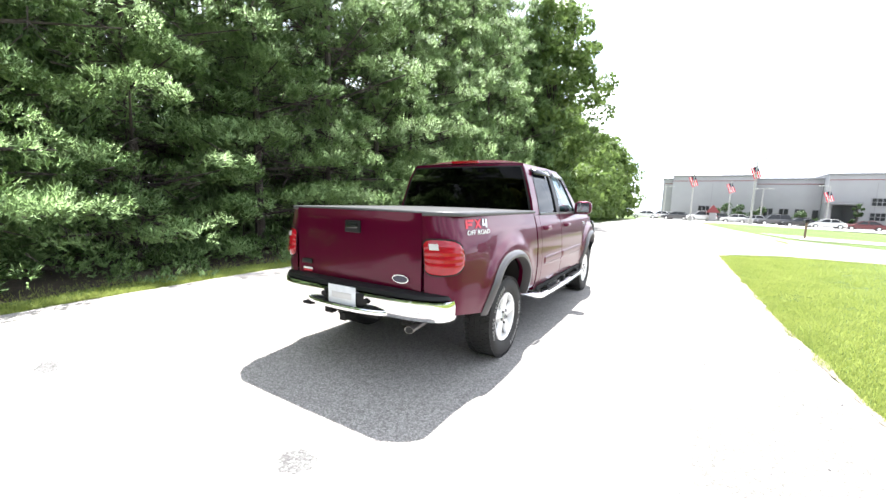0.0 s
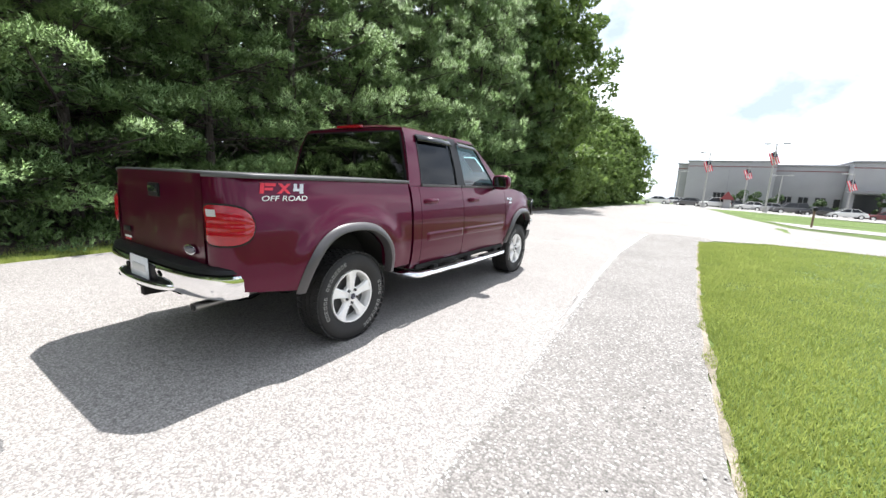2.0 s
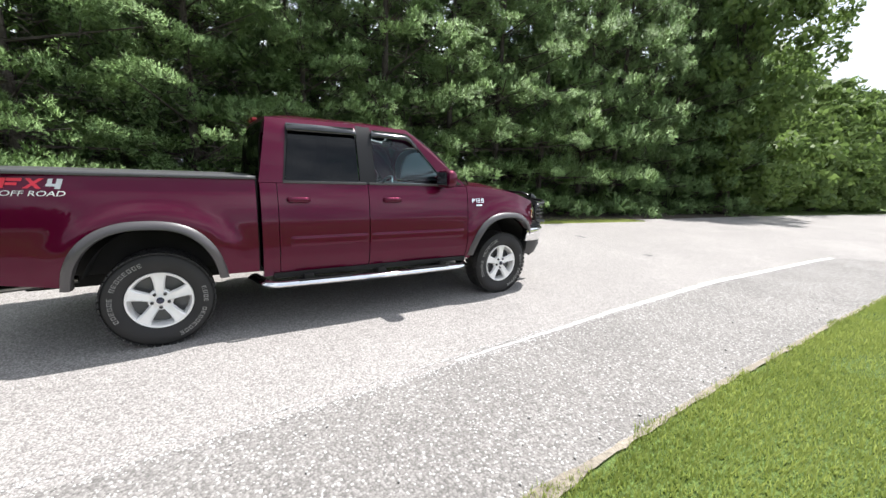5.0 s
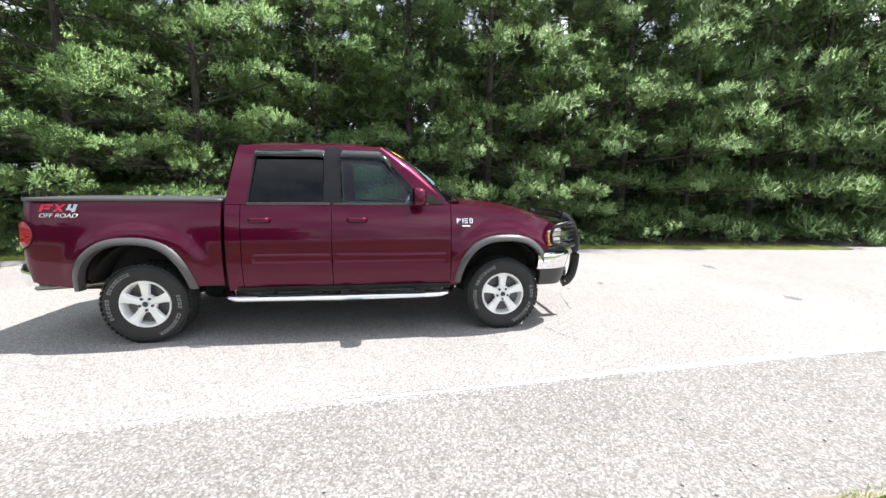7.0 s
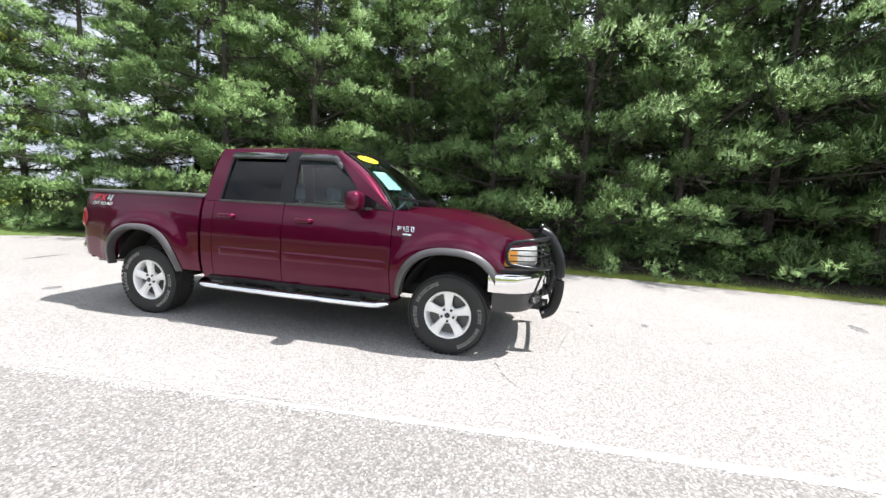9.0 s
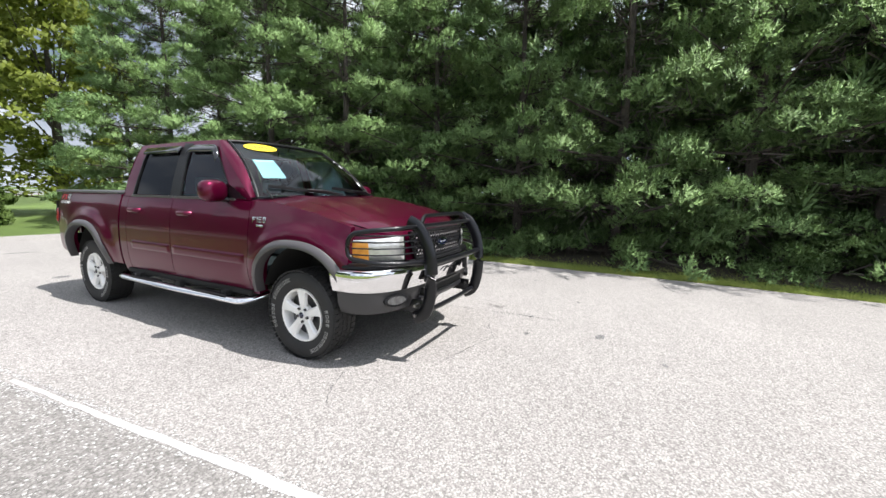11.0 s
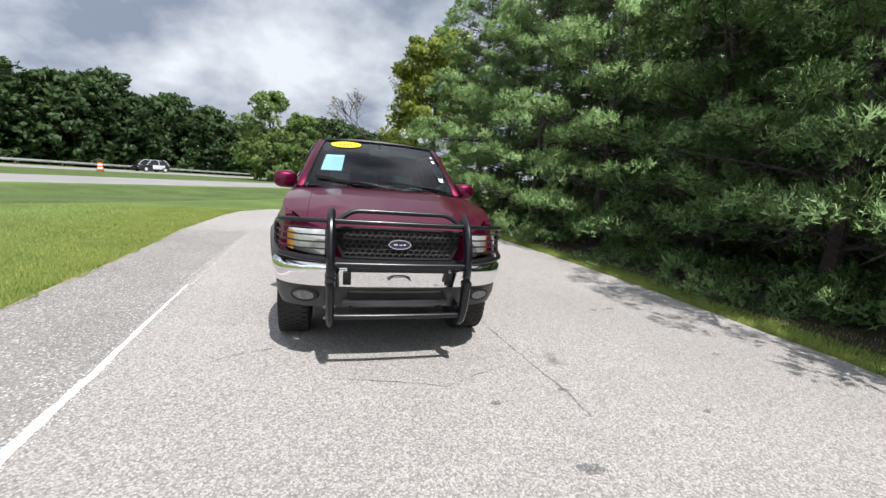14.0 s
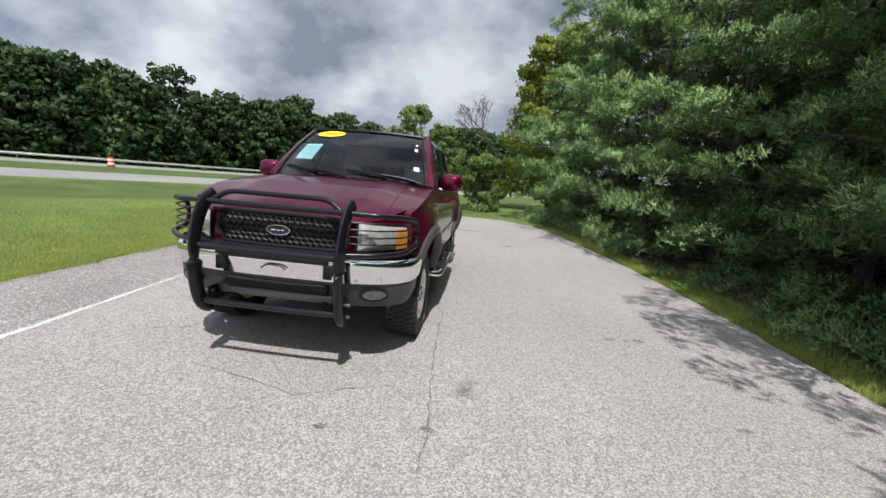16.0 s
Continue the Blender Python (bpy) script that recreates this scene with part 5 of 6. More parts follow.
    for k in range(7):
        bm = bmesh.new()
        grid(bm, on_screen(0.80, 0.90 - 0.02 * (k % 3), 0.345 + 0.036 * k, 0.357 + 0.036 * k, -0.8), 1, 1)
        part("printed_bar", bm, M["silver"], st)
    bm = bmesh.new()
    grid(bm, on_screen(0.79, 0.92, 0.575, 0.605, -0.8), 2, 1)
    part("printed_bar", bm, M["white"], st)
    for u, v, w, h in ((0.055, 0.60, 0.022, 0.06), (0.052, 0.73, 0.016, 0.035), (0.05, 0.22, 0.035, 0.07)):
        bm = bmesh.new()
        grid(bm, on_screen(u, u + w, v, v + h, 1.0), 1, 1)
        part("inspection_sticker", bm, M["white"], T, "small white sticker")

    # bonnet and fender tops
    def bonnet(u, v):
        x = (2 * u - 1) * 0.719
        y0, y1 = 2.99 + 0.10 * (1 - (x / 0.719) ** 2), nose_y(x) - 0.035
        y = y0 + (y1 - y0) * v
        return (x, y, hood_z(x, y) - nose_dip(x) * max(0.0, (v - 0.93) / 0.07) ** 2)
    bm = bmesh.new()
    grid(bm, bonnet, 36, 36)
    part("bonnet", bm, M["paint"], T)
    for s in (1, -1):
        bm = bmesh.new()

        def top(u, v):
            y = 2.953 + (nose_y(0.722 + 0.15 * u) - 0.03 - 2.953) * v
            e = body_half(min(y, 4.15), flank_top(y)) - 0.048
            x = 0.722 + (e - 0.722) * u
            return (s * x, y, hood_z(x, y))
        grid(bm, top, 6, 30)
        part("fender_top", bm, M["paint"], T)

    # nose: painted surround, recessed honeycomb grille, badge
    def nose(u, v):
        x = (2 * u - 1) * 0.90
        y = nose_y(x)
        zt = hood_z(x, min(y - 0.035, 4.31)) - nose_dip(x)
        z = 0.835 + (zt - 0.835) * v
        return (x, y - 0.034 * v ** 2, z)
    bm = bmesh.new()
    grid(bm, nose, 40, 10)
    part("nose_panel", bm, M["paint"], T)
    gr = new("grille")
    gr.parent = T
    tagged(gr, "grey honeycomb grille with an oval badge")

    def grille_at(x, z, out=0.0):
        return Vector((x, nose_y(x) + 0.012 + out - 0.10 * max(0, z - 0.98), z))
    bm = bmesh.new()
    grid(bm, lambda u, v: grille_at((2 * u - 1) * (0.43 + 0.085 * v), 0.885 + 0.215 * v), 20, 6)
    part("backing", bm, M["under"], gr)
    bm = bmesh.new()
    rim_pts = [grille_at(x, z, 0.012) for x, z in ((-0.43, 0.88), (-0.2, 0.878), (0, 0.877), (0.2, 0.878), (0.43, 0.88), (0.48, 0.99), (0.52, 1.105), (0.26, 1.110), (0, 1.112), (-0.26, 1.110), (-0.52, 1.105), (-0.48, 0.99), (-0.43, 0.88))]
    tube(bm, rim_pts, 0.014, 0.014, 8)
    part("surround", bm, M["black"], gr)
    bm = bmesh.new()
    w, h = 0.0475, 0.0355
    for row in range(6):
        zc = 0.898 + row * h
        half = 0.43 + 0.085 * (zc - 0.885) / 0.215 - 0.03
        n = int(half / w)
        for col in range(-n - 1, n + 1):
            xc = (col + 0.5 * (row % 2 == 0)) * w
            if abs(xc) > half:
                continue
            hexa = [(0, 0.58), (0.5, 0.26), (0.5, -0.26), (0, -0.58), (-0.5, -0.26), (-0.5, 0.26)]
            o = [grille_at(xc + a * w * 0.97, zc + b * h * 1.12, 0.010) for a, b in hexa]
            i = [grille_at(xc + a * w * 0.85, zc + b * h * 0.93, 0.014) for a, b in hexa]
            d = [grille_at(xc + a * w * 0.83, zc + b * h * 0.91, 0.001) for a, b in hexa]
            O, I, D = ([bm.verts.new(p) for p in q] for q in (o, i, d))
            for k in range(6):
                j = (k + 1) % 6
                bm.faces.new((O[k], O[j], I[j], I[k]))
                bm.faces.new((I[k], I[j], D[j], D[k]))
    part("honeycomb", bm, M["flare"], gr, "grey honeycomb mesh", smooth=False)
    m = Matrix.Translation(grille_at(0, 0.995, 0.020)) @ Matrix.Rotation(math.pi / 2, 4, "X") @ Matrix.Rotation(math.pi, 4, "Y")
    part("badge_rim", slab(oval(0.090, 0.038), 0.010, m), M["chrome"], gr, "chrome oval rim")
    part("badge_face", slab(oval(0.083, 0.032), 0.013, m), M["blue"], gr, "dark blue oval badge")
    for u, v, w2, h2 in ((-0.034, 0, 0.030, 0.022), (0.006, -0.002, 0.026, 0.014), (0.036, 0, 0.016, 0.022)):
        bm = bmesh.new()
        box(bm, (u, v, 0.0145), (w2, h2 * 0.5, 0.003), 0.001, m)
        part("badge_mark", bm, M["silver"], gr)

    # front bumper, valance, fog lamps, skid bar
    fb = new("front_bumper")
    fb.parent = T
    tagged(fb, "chrome front bumper over a dark grey valance")
    line = superline(0.955, 3.90, 4.40, 48)
    part("chrome_bar", swept(line, [(0.0, 0.652), (0.012, 0.656), (0.024, 0.700), (0.036, 0.752), (0.042, 0.790), (0.036, 0.815), (0.014, 0.832), (-0.02, 0.838), (-0.05, 0.838), (-0.05, 0.652)]), M["chrome"], fb)
    part("top_pad", swept(superline(0.940, 3.90, 4.378, 40), [(-0.01, 0.839), (0.020, 0.843), (0.014, 0.862), (-0.02, 0.876), (-0.06, 0.876), (-0.06, 0.839)]), M["black"], fb, "black rubber pad")
    part("valance", swept(superline(0.945, 3.94, 4.375, 48), [(-0.04, 0.652), (0.012, 0.648), (0.006, 0.56), (-0.03, 0.47), (-0.10, 0.455), (-0.12, 0.65)]), M["valance"], fb, "dark grey lower valance")
    bm = bmesh.new()
    box(bm, (0, 4.385, 0.585), (0.78, 0.05, 0.075), 0.02)
    part("air_intake", bm, M["under"], fb, "dark air intake")
    bm = bmesh.new()
    tube(bm, [(-0.42, 4.375, 0.525), (-0.2, 4.40, 0.522), (0.2, 4.40, 0.522), (0.42, 4.375, 0.525)], 0.025, 0.028, 10)
    part("skid_lip", bm, M["flare"], fb)
    for s in (1, -1):
        m = Matrix.Translation((s * 0.70, 4.306, 0.575)) @ Matrix.Rotation(s * -0.42, 4, "Z") @ Matrix.Rotation(math.pi / 2, 4, "X") @ Matrix.Rotation(math.pi, 4, "Y")
        fog = part("fog_lamp", slab(oval(0.085, 0.034), 0.045, m), M["fog_lens"], fb, "oval fog lamp")
        part("fog_rim", slab(oval(0.108, 0.050), 0.038, m), M["black"], fb)
        # black block standing in for the upright's dark reflection in the chrome
        bm = bmesh.new()
        box(bm, (s * 0.40, 4.445, 0.735), (0.06, 0.03, 0.10), 0.006)
        part("upright_reflection", bm, M["black"], fb)
        bm = bmesh.new()
        tube(bm, rounded([(s * 0.36, 4.25, 0.45), (s * 0.36, 4.39, 0.47), (s * 0.36, 4.39, 0.53), (s * 0.36, 4.28, 0.55)], 0.03), 0.012, None, 8)
        part("tow_hook", bm, M["under"], fb)
    bm = bmesh.new()
    box(bm, (0, 4.435, 0.812), (0.80, 0.03, 0.062), 0.010, None, 3)
    part("step_pad", bm, M["black"], fb, "black ribbed step pad")
    bm = bmesh.new()
    tube(bm, rounded([(-0.09, 4.447, 0.724), (-0.05, 4.449, 0.752), (0.05, 4.449, 0.752), (0.09, 4.447, 0.724)], 0.02, 3), 0.008, 0.006, 6)
    part("bumper_notch", bm, M["black"], fb)

    # black tubular brush guard
    bg = new("brush_guard")
    bg.parent = T
    tagged(bg, "black tubular brush guard with lamp cages")
    for s in (1, -1):
        bm = bmesh.new()
        tube(bm, rounded([(s * 0.525, 4.34, 1.205), (s * 0.525, 4.44, 1.16), (s * 0.522, 4.535, 0.98), (s * 0.520, 4.555, 0.80), (s * 0.518, 4.545, 0.58), (s * 0.515, 4.50, 0.43), (s * 0.515, 4.40, 0.385)], 0.10, 5), 0.032, 0.056, 14)
        part("upright", bm, M["guard"], bg)
        bm = bmesh.new()
        tube(bm, rounded([(s * 0.53, 4.42, 1.165), (s * 0.74, 4.39, 1.160), (s * 0.89, 4.26, 1.150), (s * 0.945, 4.08, 1.12), (s * 0.955, 4.04, 1.03), (s * 0.955, 4.06, 0.925), (s * 0.90, 4.28, 0.895), (s * 0.74, 4.42, 0.885), (s * 0.53, 4.49, 0.88)], 0.05, 4), 0.019, None, 10)
        part("lamp_cage", bm, M["guard"], bg)
        for z in (0.955, 1.005, 1.055, 1.105):
            bm = bmesh.new()
            tube(bm, [(s * 0.53, 4.44, z), (s * 0.74, 4.40, z), (s * 0.88, 4.27, z), (s * 0.945, 4.08, z)], 0.0065, None, 6)
            part("cage_rod", bm, M["guard"], bg)
        for z in (0.415, 0.50):
            bm = bmesh.new()
            rod(bm, (s * 0.48, 4.42, z), (s * 0.565, 4.42, z), 0.013, 6)
            part("bolt", bm, M["steel"], bg)
        bm = bmesh.new()
        box(bm, (s * 0.49, 4.33, 0.48), (0.012, 0.26, 0.12), 0.004)
        part("mounting_plate", bm, M["guard"], bg)
    for z, y, r in ((1.165, 4.43, 0.021), (0.862, 4.545, 0.025), (0.452, 4.50, 0.022)):
        bm = bmesh.new()
        tube(bm, [(-0.52, y, z), (-0.2, y + 0.012, z), (0.2, y + 0.012, z), (0.52, y, z)], r, None, 12)
        part("cross_bar", bm, M["guard"], bg)
    bm = bmesh.new()
    tube(bm, rounded([(-0.47, 4.42, 1.175), (-0.37, 4.39, 1.245), (0.37, 4.39, 1.245), (0.47, 4.42, 1.175)], 0.06, 4), 0.019, None, 10)
    part("hoop", bm, M["guard"], bg)

    # bed: floor, front wall, cover; tailgate
    bm = bmesh.new()
    grid(bm, lambda u, v: ((2 * u - 1) * (0.945 - 0.23 * max(0, (0.11 - v) / 0.11) ** 2), -1.06 + 1.80 * v, 1.390 + 0.008 * (1 - (2 * u - 1) ** 2)), 10, 24)
    thicken(part("bed_cover", bm, M["tonneau"], T, "grey vinyl bed cover"), 0.028)
    bm = bmesh.new()
    box(bm, (0, -0.14, 0.80), (1.30, 1.70, 0.46), 0.02)
    part("bed_box", bm, M["under"], T)
    # front wall added as a dark filler, for the shade in the cab gap
    bm = bmesh.new()
    box(bm, (0, 0.748, 0.96), (1.80, 0.02, 0.82), 0.004)
    part("bed_front_filler", bm, M["under"], T)
    gate = new("tailgate")
    gate.parent = T
    tagged(gate, "burgundy tailgate with a dark handle")
    bm = bmesh.new()

    def gatef(u, v):
        x, z = (2 * u - 1) * 0.688, 0.745 + 0.635 * v
        dish = 0.010 * min(1, 10 * v, 9 * (1 - v)) * min(1, 12 * u, 12 * (1 - u))
        return (x, -1.070 + 0.010 * (x / 0.69) ** 2 + dish, z)
    grid(bm, gatef, 40, 24)
    part("gate_panel", bm, M["paint"], gate)
    bm = bmesh.new()
    box(bm, (0, -1.025, 1.060), (1.37, 0.05, 0.620), 0.01)
    part("gate_inner", bm, M["paint"], gate)
    bm = bmesh.new()
    box(bm, (0, -1.066, 1.245), (0.17, 0.02, 0.10), 0.008)
    part("handle_bezel", bm, M["black"], gate)
    bm = bmesh.new()
    box(bm, (0, -1.077, 1.252), (0.13, 0.012, 0.045), 0.006)
    part("handle", bm, M["gloss_black"], gate)
    m = Matrix.Translation((0.50, -1.064, 0.865)) @ Matrix.Rotation(math.pi / 2, 4, "X")
    part("badge_rim", slab(oval(0.078, 0.034), 0.006, m), M["chrome"], gate, "chrome oval rim")
    part("badge_face", slab(oval(0.070, 0.027), 0.009, m), M["blue"], gate, "dark oval badge")
    for x, z, w, h, c in ((-0.57, 0.90, 0.13, 0.040, "black"), (-0.56, 0.835, 0.12, 0.018, "white"), (-0.56, 0.815, 0.11, 0.012, "red")):
        bm = bmesh.new()
        box(bm, (x, -1.066, z), (w, 0.006, h), 0.001)
        part("badge_bar", bm, M[c], gate)

    # rear bumper, plate, tow hitch, exhaust
    rb = new("rear_bumper")
    rb.parent = T
    tagged(rb, "chrome rear step bumper with a black top pad")
    line = [(x, -y) for x, y in superline(0.90, 0.90, 1.152, 48, 3.4)]
    part("chrome_bar", swept(line, [(-0.02, 0.570), (0.004, 0.577), (0.022, 0.630), (0.028, 0.70), (0.022, 0.732), (0.0, 0.740), (-0.06, 0.740), (-0.06, 0.570)], -1), M["chrome"], rb)
    line = [(x, -y) for x, y in superline(0.895, 0.90, 1.149, 48, 3.4)]
    part("top_pad", swept(line, [(0.0, 0.741), (0.018, 0.745), (0.008, 0.772), (-0.03, 0.788), (-0.16, 0.792), (-0.16, 0.741)], -1), M["black"], rb, "black ribbed top pad")
    bm = bmesh.new()
    box(bm, (0, -1.159, 0.672), (0.46, 0.05, 0.115), 0.02)
    part("plate_recess", bm, M["black"], rb)
    bm = bmesh.new()
    box(bm, (0.0, -1.195, 0.690), (0.305, 0.006, 0.155), 0.004)
    pl = part("number_plate", bm, M["plate"], rb, "white number plate with a plain bar")
    bm = bmesh.new()
    box(bm, (0.0, -1.1995, 0.687), (0.22, 0.003, 0.05), 0.001)
    part("plate_bar", bm, M["silver"], pl)
    step = [(0.43 * math.cos(math.pi * k / 20), -0.085 * math.sin(math.pi * k / 20)) for k in range(21)]
    part("step_plate", slab(step, 0.022, Matrix.Translation((0, -1.149, 0.592))), M["black"], rb, "black step tread")
    bm = bmesh.new()
    tube(bm, [(x * 1.01, -1.149 + y * 1.04, 0.600) for x, y in step], 0.012, 0.020, 8)
    part("step_rim", bm, M["chrome"], rb, "chrome rim round the step")
    for x in (-0.17, 0.20):
        m = Matrix.Translation((x * 1.25, -1.189, 0.672)) @ Matrix.Rotation(math.pi / 2, 4, "X")
        part("bumper_socket", slab(oval(0.028, 0.024), 0.008, m), M["under"], rb)
    th = new("tow_hitch")
    th.parent = T
    bm = bmesh.new()
    box(bm, (0, -1.06, 0.505), (0.065, 0.26, 0.065), 0.006)
    part("receiver", bm, M["under"], th)
    bm = bmesh.new()
    box(bm, (0, -1.02, 0.520), (0.52, 0.06, 0.06), 0.01)
    part("hitch_beam", bm, M["under"], th)
    bm = bmesh.new()
    box(bm, (-0.22, -1.11, 0.520), (0.09, 0.06, 0.06), 0.01)
    part("wiring_socket", bm, M["under"], th)
    bm = bmesh.new()
    box(bm, (-0.46, -1.12, 0.545), (0.11, 0.10, 0.024), 0.008)
    part("hitch_step", bm, M["under"], th)
    bm = bmesh.new()
    tube(bm, [(0.58, -0.55, 0.53), (0.60, -0.75, 0.515), (0.62, -0.95, 0.507), (0.63, -1.08, 0.502), (0.635, -1.13, 0.500)], 0.040, 0.028, 14)
    pipe = part("exhaust_pipe", bm, M["steel"], T, "dull steel exhaust tip")
    # the pipe's end is closed; a dark disc paints the shade inside it
    part("pipe_mouth_shade", slab(oval(0.036, 0.024, 18), 0.003, Matrix.Translation((0.635, -1.130, 0.500)) @ Matrix.Rotation(math.pi / 2, 4, "X")), M["under"], pipe, "dark disc standing in for the shaded mouth")
    # chassis, axles and the underside
    for s in (1, -1):
        bm = bmesh.new()
        box(bm, (s * 0.42, 1.6, 0.50), (0.09, 5.0, 0.14), 0.02)
        part("chassis_rail", bm, M["under"], T)
        bm = bmesh.new()
        rod(bm, (s * 0.52, -0.05, 0.42), (s * 0.56, 0.22, 0.78), 0.035, 10)
        part("shock_absorber", bm, M["steel"], T)
        bm = bmesh.new()
        box(bm, (s * 0.93, 1.9, 0.505), (0.10, 2.1, 0.05), 0.01)
        part("sill", bm, M["under"], T)
    bm = bmesh.new()
    rod(bm, (-0.75, 0, HUB), (0.75, 0, HUB), 0.05, 12)
    bmesh.ops.create_uvsphere(bm, u_segments=14, v_segments=8, radius=0.16, matrix=Matrix.Translation((0, 0, HUB)))
    part("rear_axle", bm, M["under"], T)
    bm = bmesh.new()
    rod(bm, (-0.75, BASE, HUB), (0.75, BASE, HUB), 0.045, 12)
    part("front_axle", bm, M["under"], T)
    bm = bmesh.new()
    box(bm, (0, 3.55, 0.80), (0.86, 1.2, 0.55), 0.05)
    part("engine_block", bm, M["under"], T)
    bm = bmesh.new()
    box(bm, (0, 1.90, 0.56), (1.80, 2.08, 0.07), 0.02)
    part("cab_floor", bm, M["under"], T)
    # inside the cab
    for s in (1, -1):
        seat("front_seat", s * 0.44, 1.98, 0.54, T)
        bm = bmesh.new()
        box(bm, (s * 0.90, 1.9, 1.00), (0.03, 2.0, 0.66), 0.012)
        part("door_lining", bm, M["trim_cloth"], T)
    seat("rear_bench", 0, 1.36, 1.46, T)
    bm = bmesh.new()
    box(bm, (0, 2.86, 1.16), (1.70, 0.42, 0.34), 0.09, None, 4)
    part("dashboard", bm, M["dash"], T, "dark vinyl dashboard")
    bm = bmesh.new()
    R = 0.185
    ringp = [(-0.43 + R * math.cos(6.2832 * k / 28), 0.10 * math.sin(6.2832 * k / 28) + 2.50, 1.245 + R * 0.86 * math.sin(6.2832 * k / 28)) for k in range(29)]
    tube(bm, ringp, 0.016, None, 8)
    rod(bm, (-0.43, 2.70, 1.15), (-0.43, 2.50, 1.245), 0.04, 10)
    for a in (0.2, 2.94, 4.71):
        rod(bm, (-0.43, 2.50, 1.245), (-0.43 + R * math.cos(a), 2.50 + 0.1 * math.sin(a), 1.245 + 0.86 * R * math.sin(a)), 0.014, 6)
    part("steering_wheel", bm, M["flare"], T, "dark steering wheel")
    bm = bmesh.new()
    box(bm, (0, 2.36, 1.775), (0.25, 0.035, 0.07), 0.016)
    rod(bm, (0, 2.36, 1.80), (0, 2.40, 1.86), 0.008, 8)
    part("rear_view_mirror", bm, M["gloss_black"], T)
    bm = bmesh.new()
    grid(bm, lambda u, v: (lambda p: (p[0] * 0.98, p[1], p[2] - 0.03))(roof(u, v)), 10, 8)
    part("headlining", bm, M["trim_cloth"], T)
    level = Matrix.Identity(4)
    for ob in T.children_recursive:                       # the cab stands a tenth taller above its belt line
        if ob.type == "MESH" and ob.matrix_basis == level and (ob.parent == T or ob.parent.matrix_basis == level) and not ob.name.startswith(("bed", "gate", "hood", "bonnet", "decal", "lettering")):
            for v in ob.data.vertices:
                if v.co.z > 1.345 and 0.70 < v.co.y < 2.98:
                    v.co.z += 0.10 * (v.co.z - 1.345)
    return T


pickup()


# ---------------------------------------------------------------- far roads, rails and traffic
def strip(name, a0, a1, c0, c1, mat, lift, label, category):
    n, m = 110, 14
    bm = bmesh.new()
    rows = []
    for k in range(n + 1):
        a = a0 + (a1 - a0) * k / n
        rows.append([bm.verts.new((x, y, height(x, y) + (lift if 0 < j < m else -0.04))) for j, (x, y) in enumerate(roadside(a, c0 + (c1 - c0) * j / m) for j in range(m + 1))])
    for p, q in zip(rows, rows[1:]):
        for j in range(m):
            bm.faces.new((p[j], p[j + 1], q[j + 1], q[j]))
    return tagged(make(name, bm, mat), label, category, kind="structure")


strip("road_side", -120, 160, -2.2, 4.8, M["far_road"], 0.05, "pale grey side road beyond the lawn", "road")
strip("ground_bank", -90, 75, -15.2, -2.3, M["rough_turf"], 0.04, "darker rough grass bank before the side road", "ground")
strip("ground_verge", -120, 160, 4.9, 21.9, M["rough_turf"], 0.03, "rough grass verge between the roads", "ground")
strip("road_highway", -140, 200, 22, 32, M["far_road"], 0.06, "pale grey highway before the tree belt", "road")


def crash_rail(a0, a1, across, posts):
    """A steel beam rail on posts."""
    x0, y0 = roadside(a0, across)
    top = empty("guard_rail", pose(x0, y0, height(x0, y0)), "galvanised steel crash barrier on posts", "guard rail")
    bm = bmesh.new()
    rows = []
    n = 30
    for k in range(n + 1):
        x, y = roadside(a0 + (a1 - a0) * k / n, across)
        z = height(x, y) - height(x0, y0)
        rows.append([bm.verts.new((x - x0 + d * 0.862, y - y0 - d * 0.507, z + h)) for d, h in ((0, 0.45), (0.04, 0.52), (-0.02, 0.60), (0.04, 0.68), (0, 0.76))])
    for p, q in zip(rows, rows[1:]):
        for j in range(4):
            bm.faces.new((p[j], p[j + 1], q[j + 1], q[j]))
    thicken(part("beam", bm, M["galv"], top), 0.02)
    for k in range(posts):
        x, y = roadside(a0 + (a1 - a0) * (k + 0.5) / posts, across)
        bm = bmesh.new()
        box(bm, (x - x0 + 0.06, y - y0 - 0.03, height(x, y) - height(x0, y0) + 0.36), (0.12, 0.12, 0.78), 0.01)
        part("post", bm, M["wood"], top)


crash_rail(-60, 150, 33.5, 44)
crash_rail(19, 70, -3.0, 16)


def barrel(along, across):
    x, y = roadside(along, across)
    top = empty("traffic_barrel", pose(x, y, height(x, y) + 0.05), "orange and white traffic barrel on the verge", "traffic barrel", "traffic barrels")
    for k in range(5):
        bm = bmesh.new()
        rod(bm, (0, 0, 0.06 + 0.19 * k), (0, 0, 0.06 + 0.19 * (k + 1)), 0.29 - 0.012 * k, 18, 0.285 - 0.012 * k)
        part("band", bm, M["white" if k % 2 else "orange"], top, "white band" if k % 2 else "")
    bm = bmesh.new()
    rod(bm, (0, 0, 0), (0, 0, 0.06), 0.36, 18)
    part("base", bm, M["black"], top)


for a, c in ((5.5, 20.5), (29.5, 20.5), (-14, 20.5)):
    barrel(a, c)


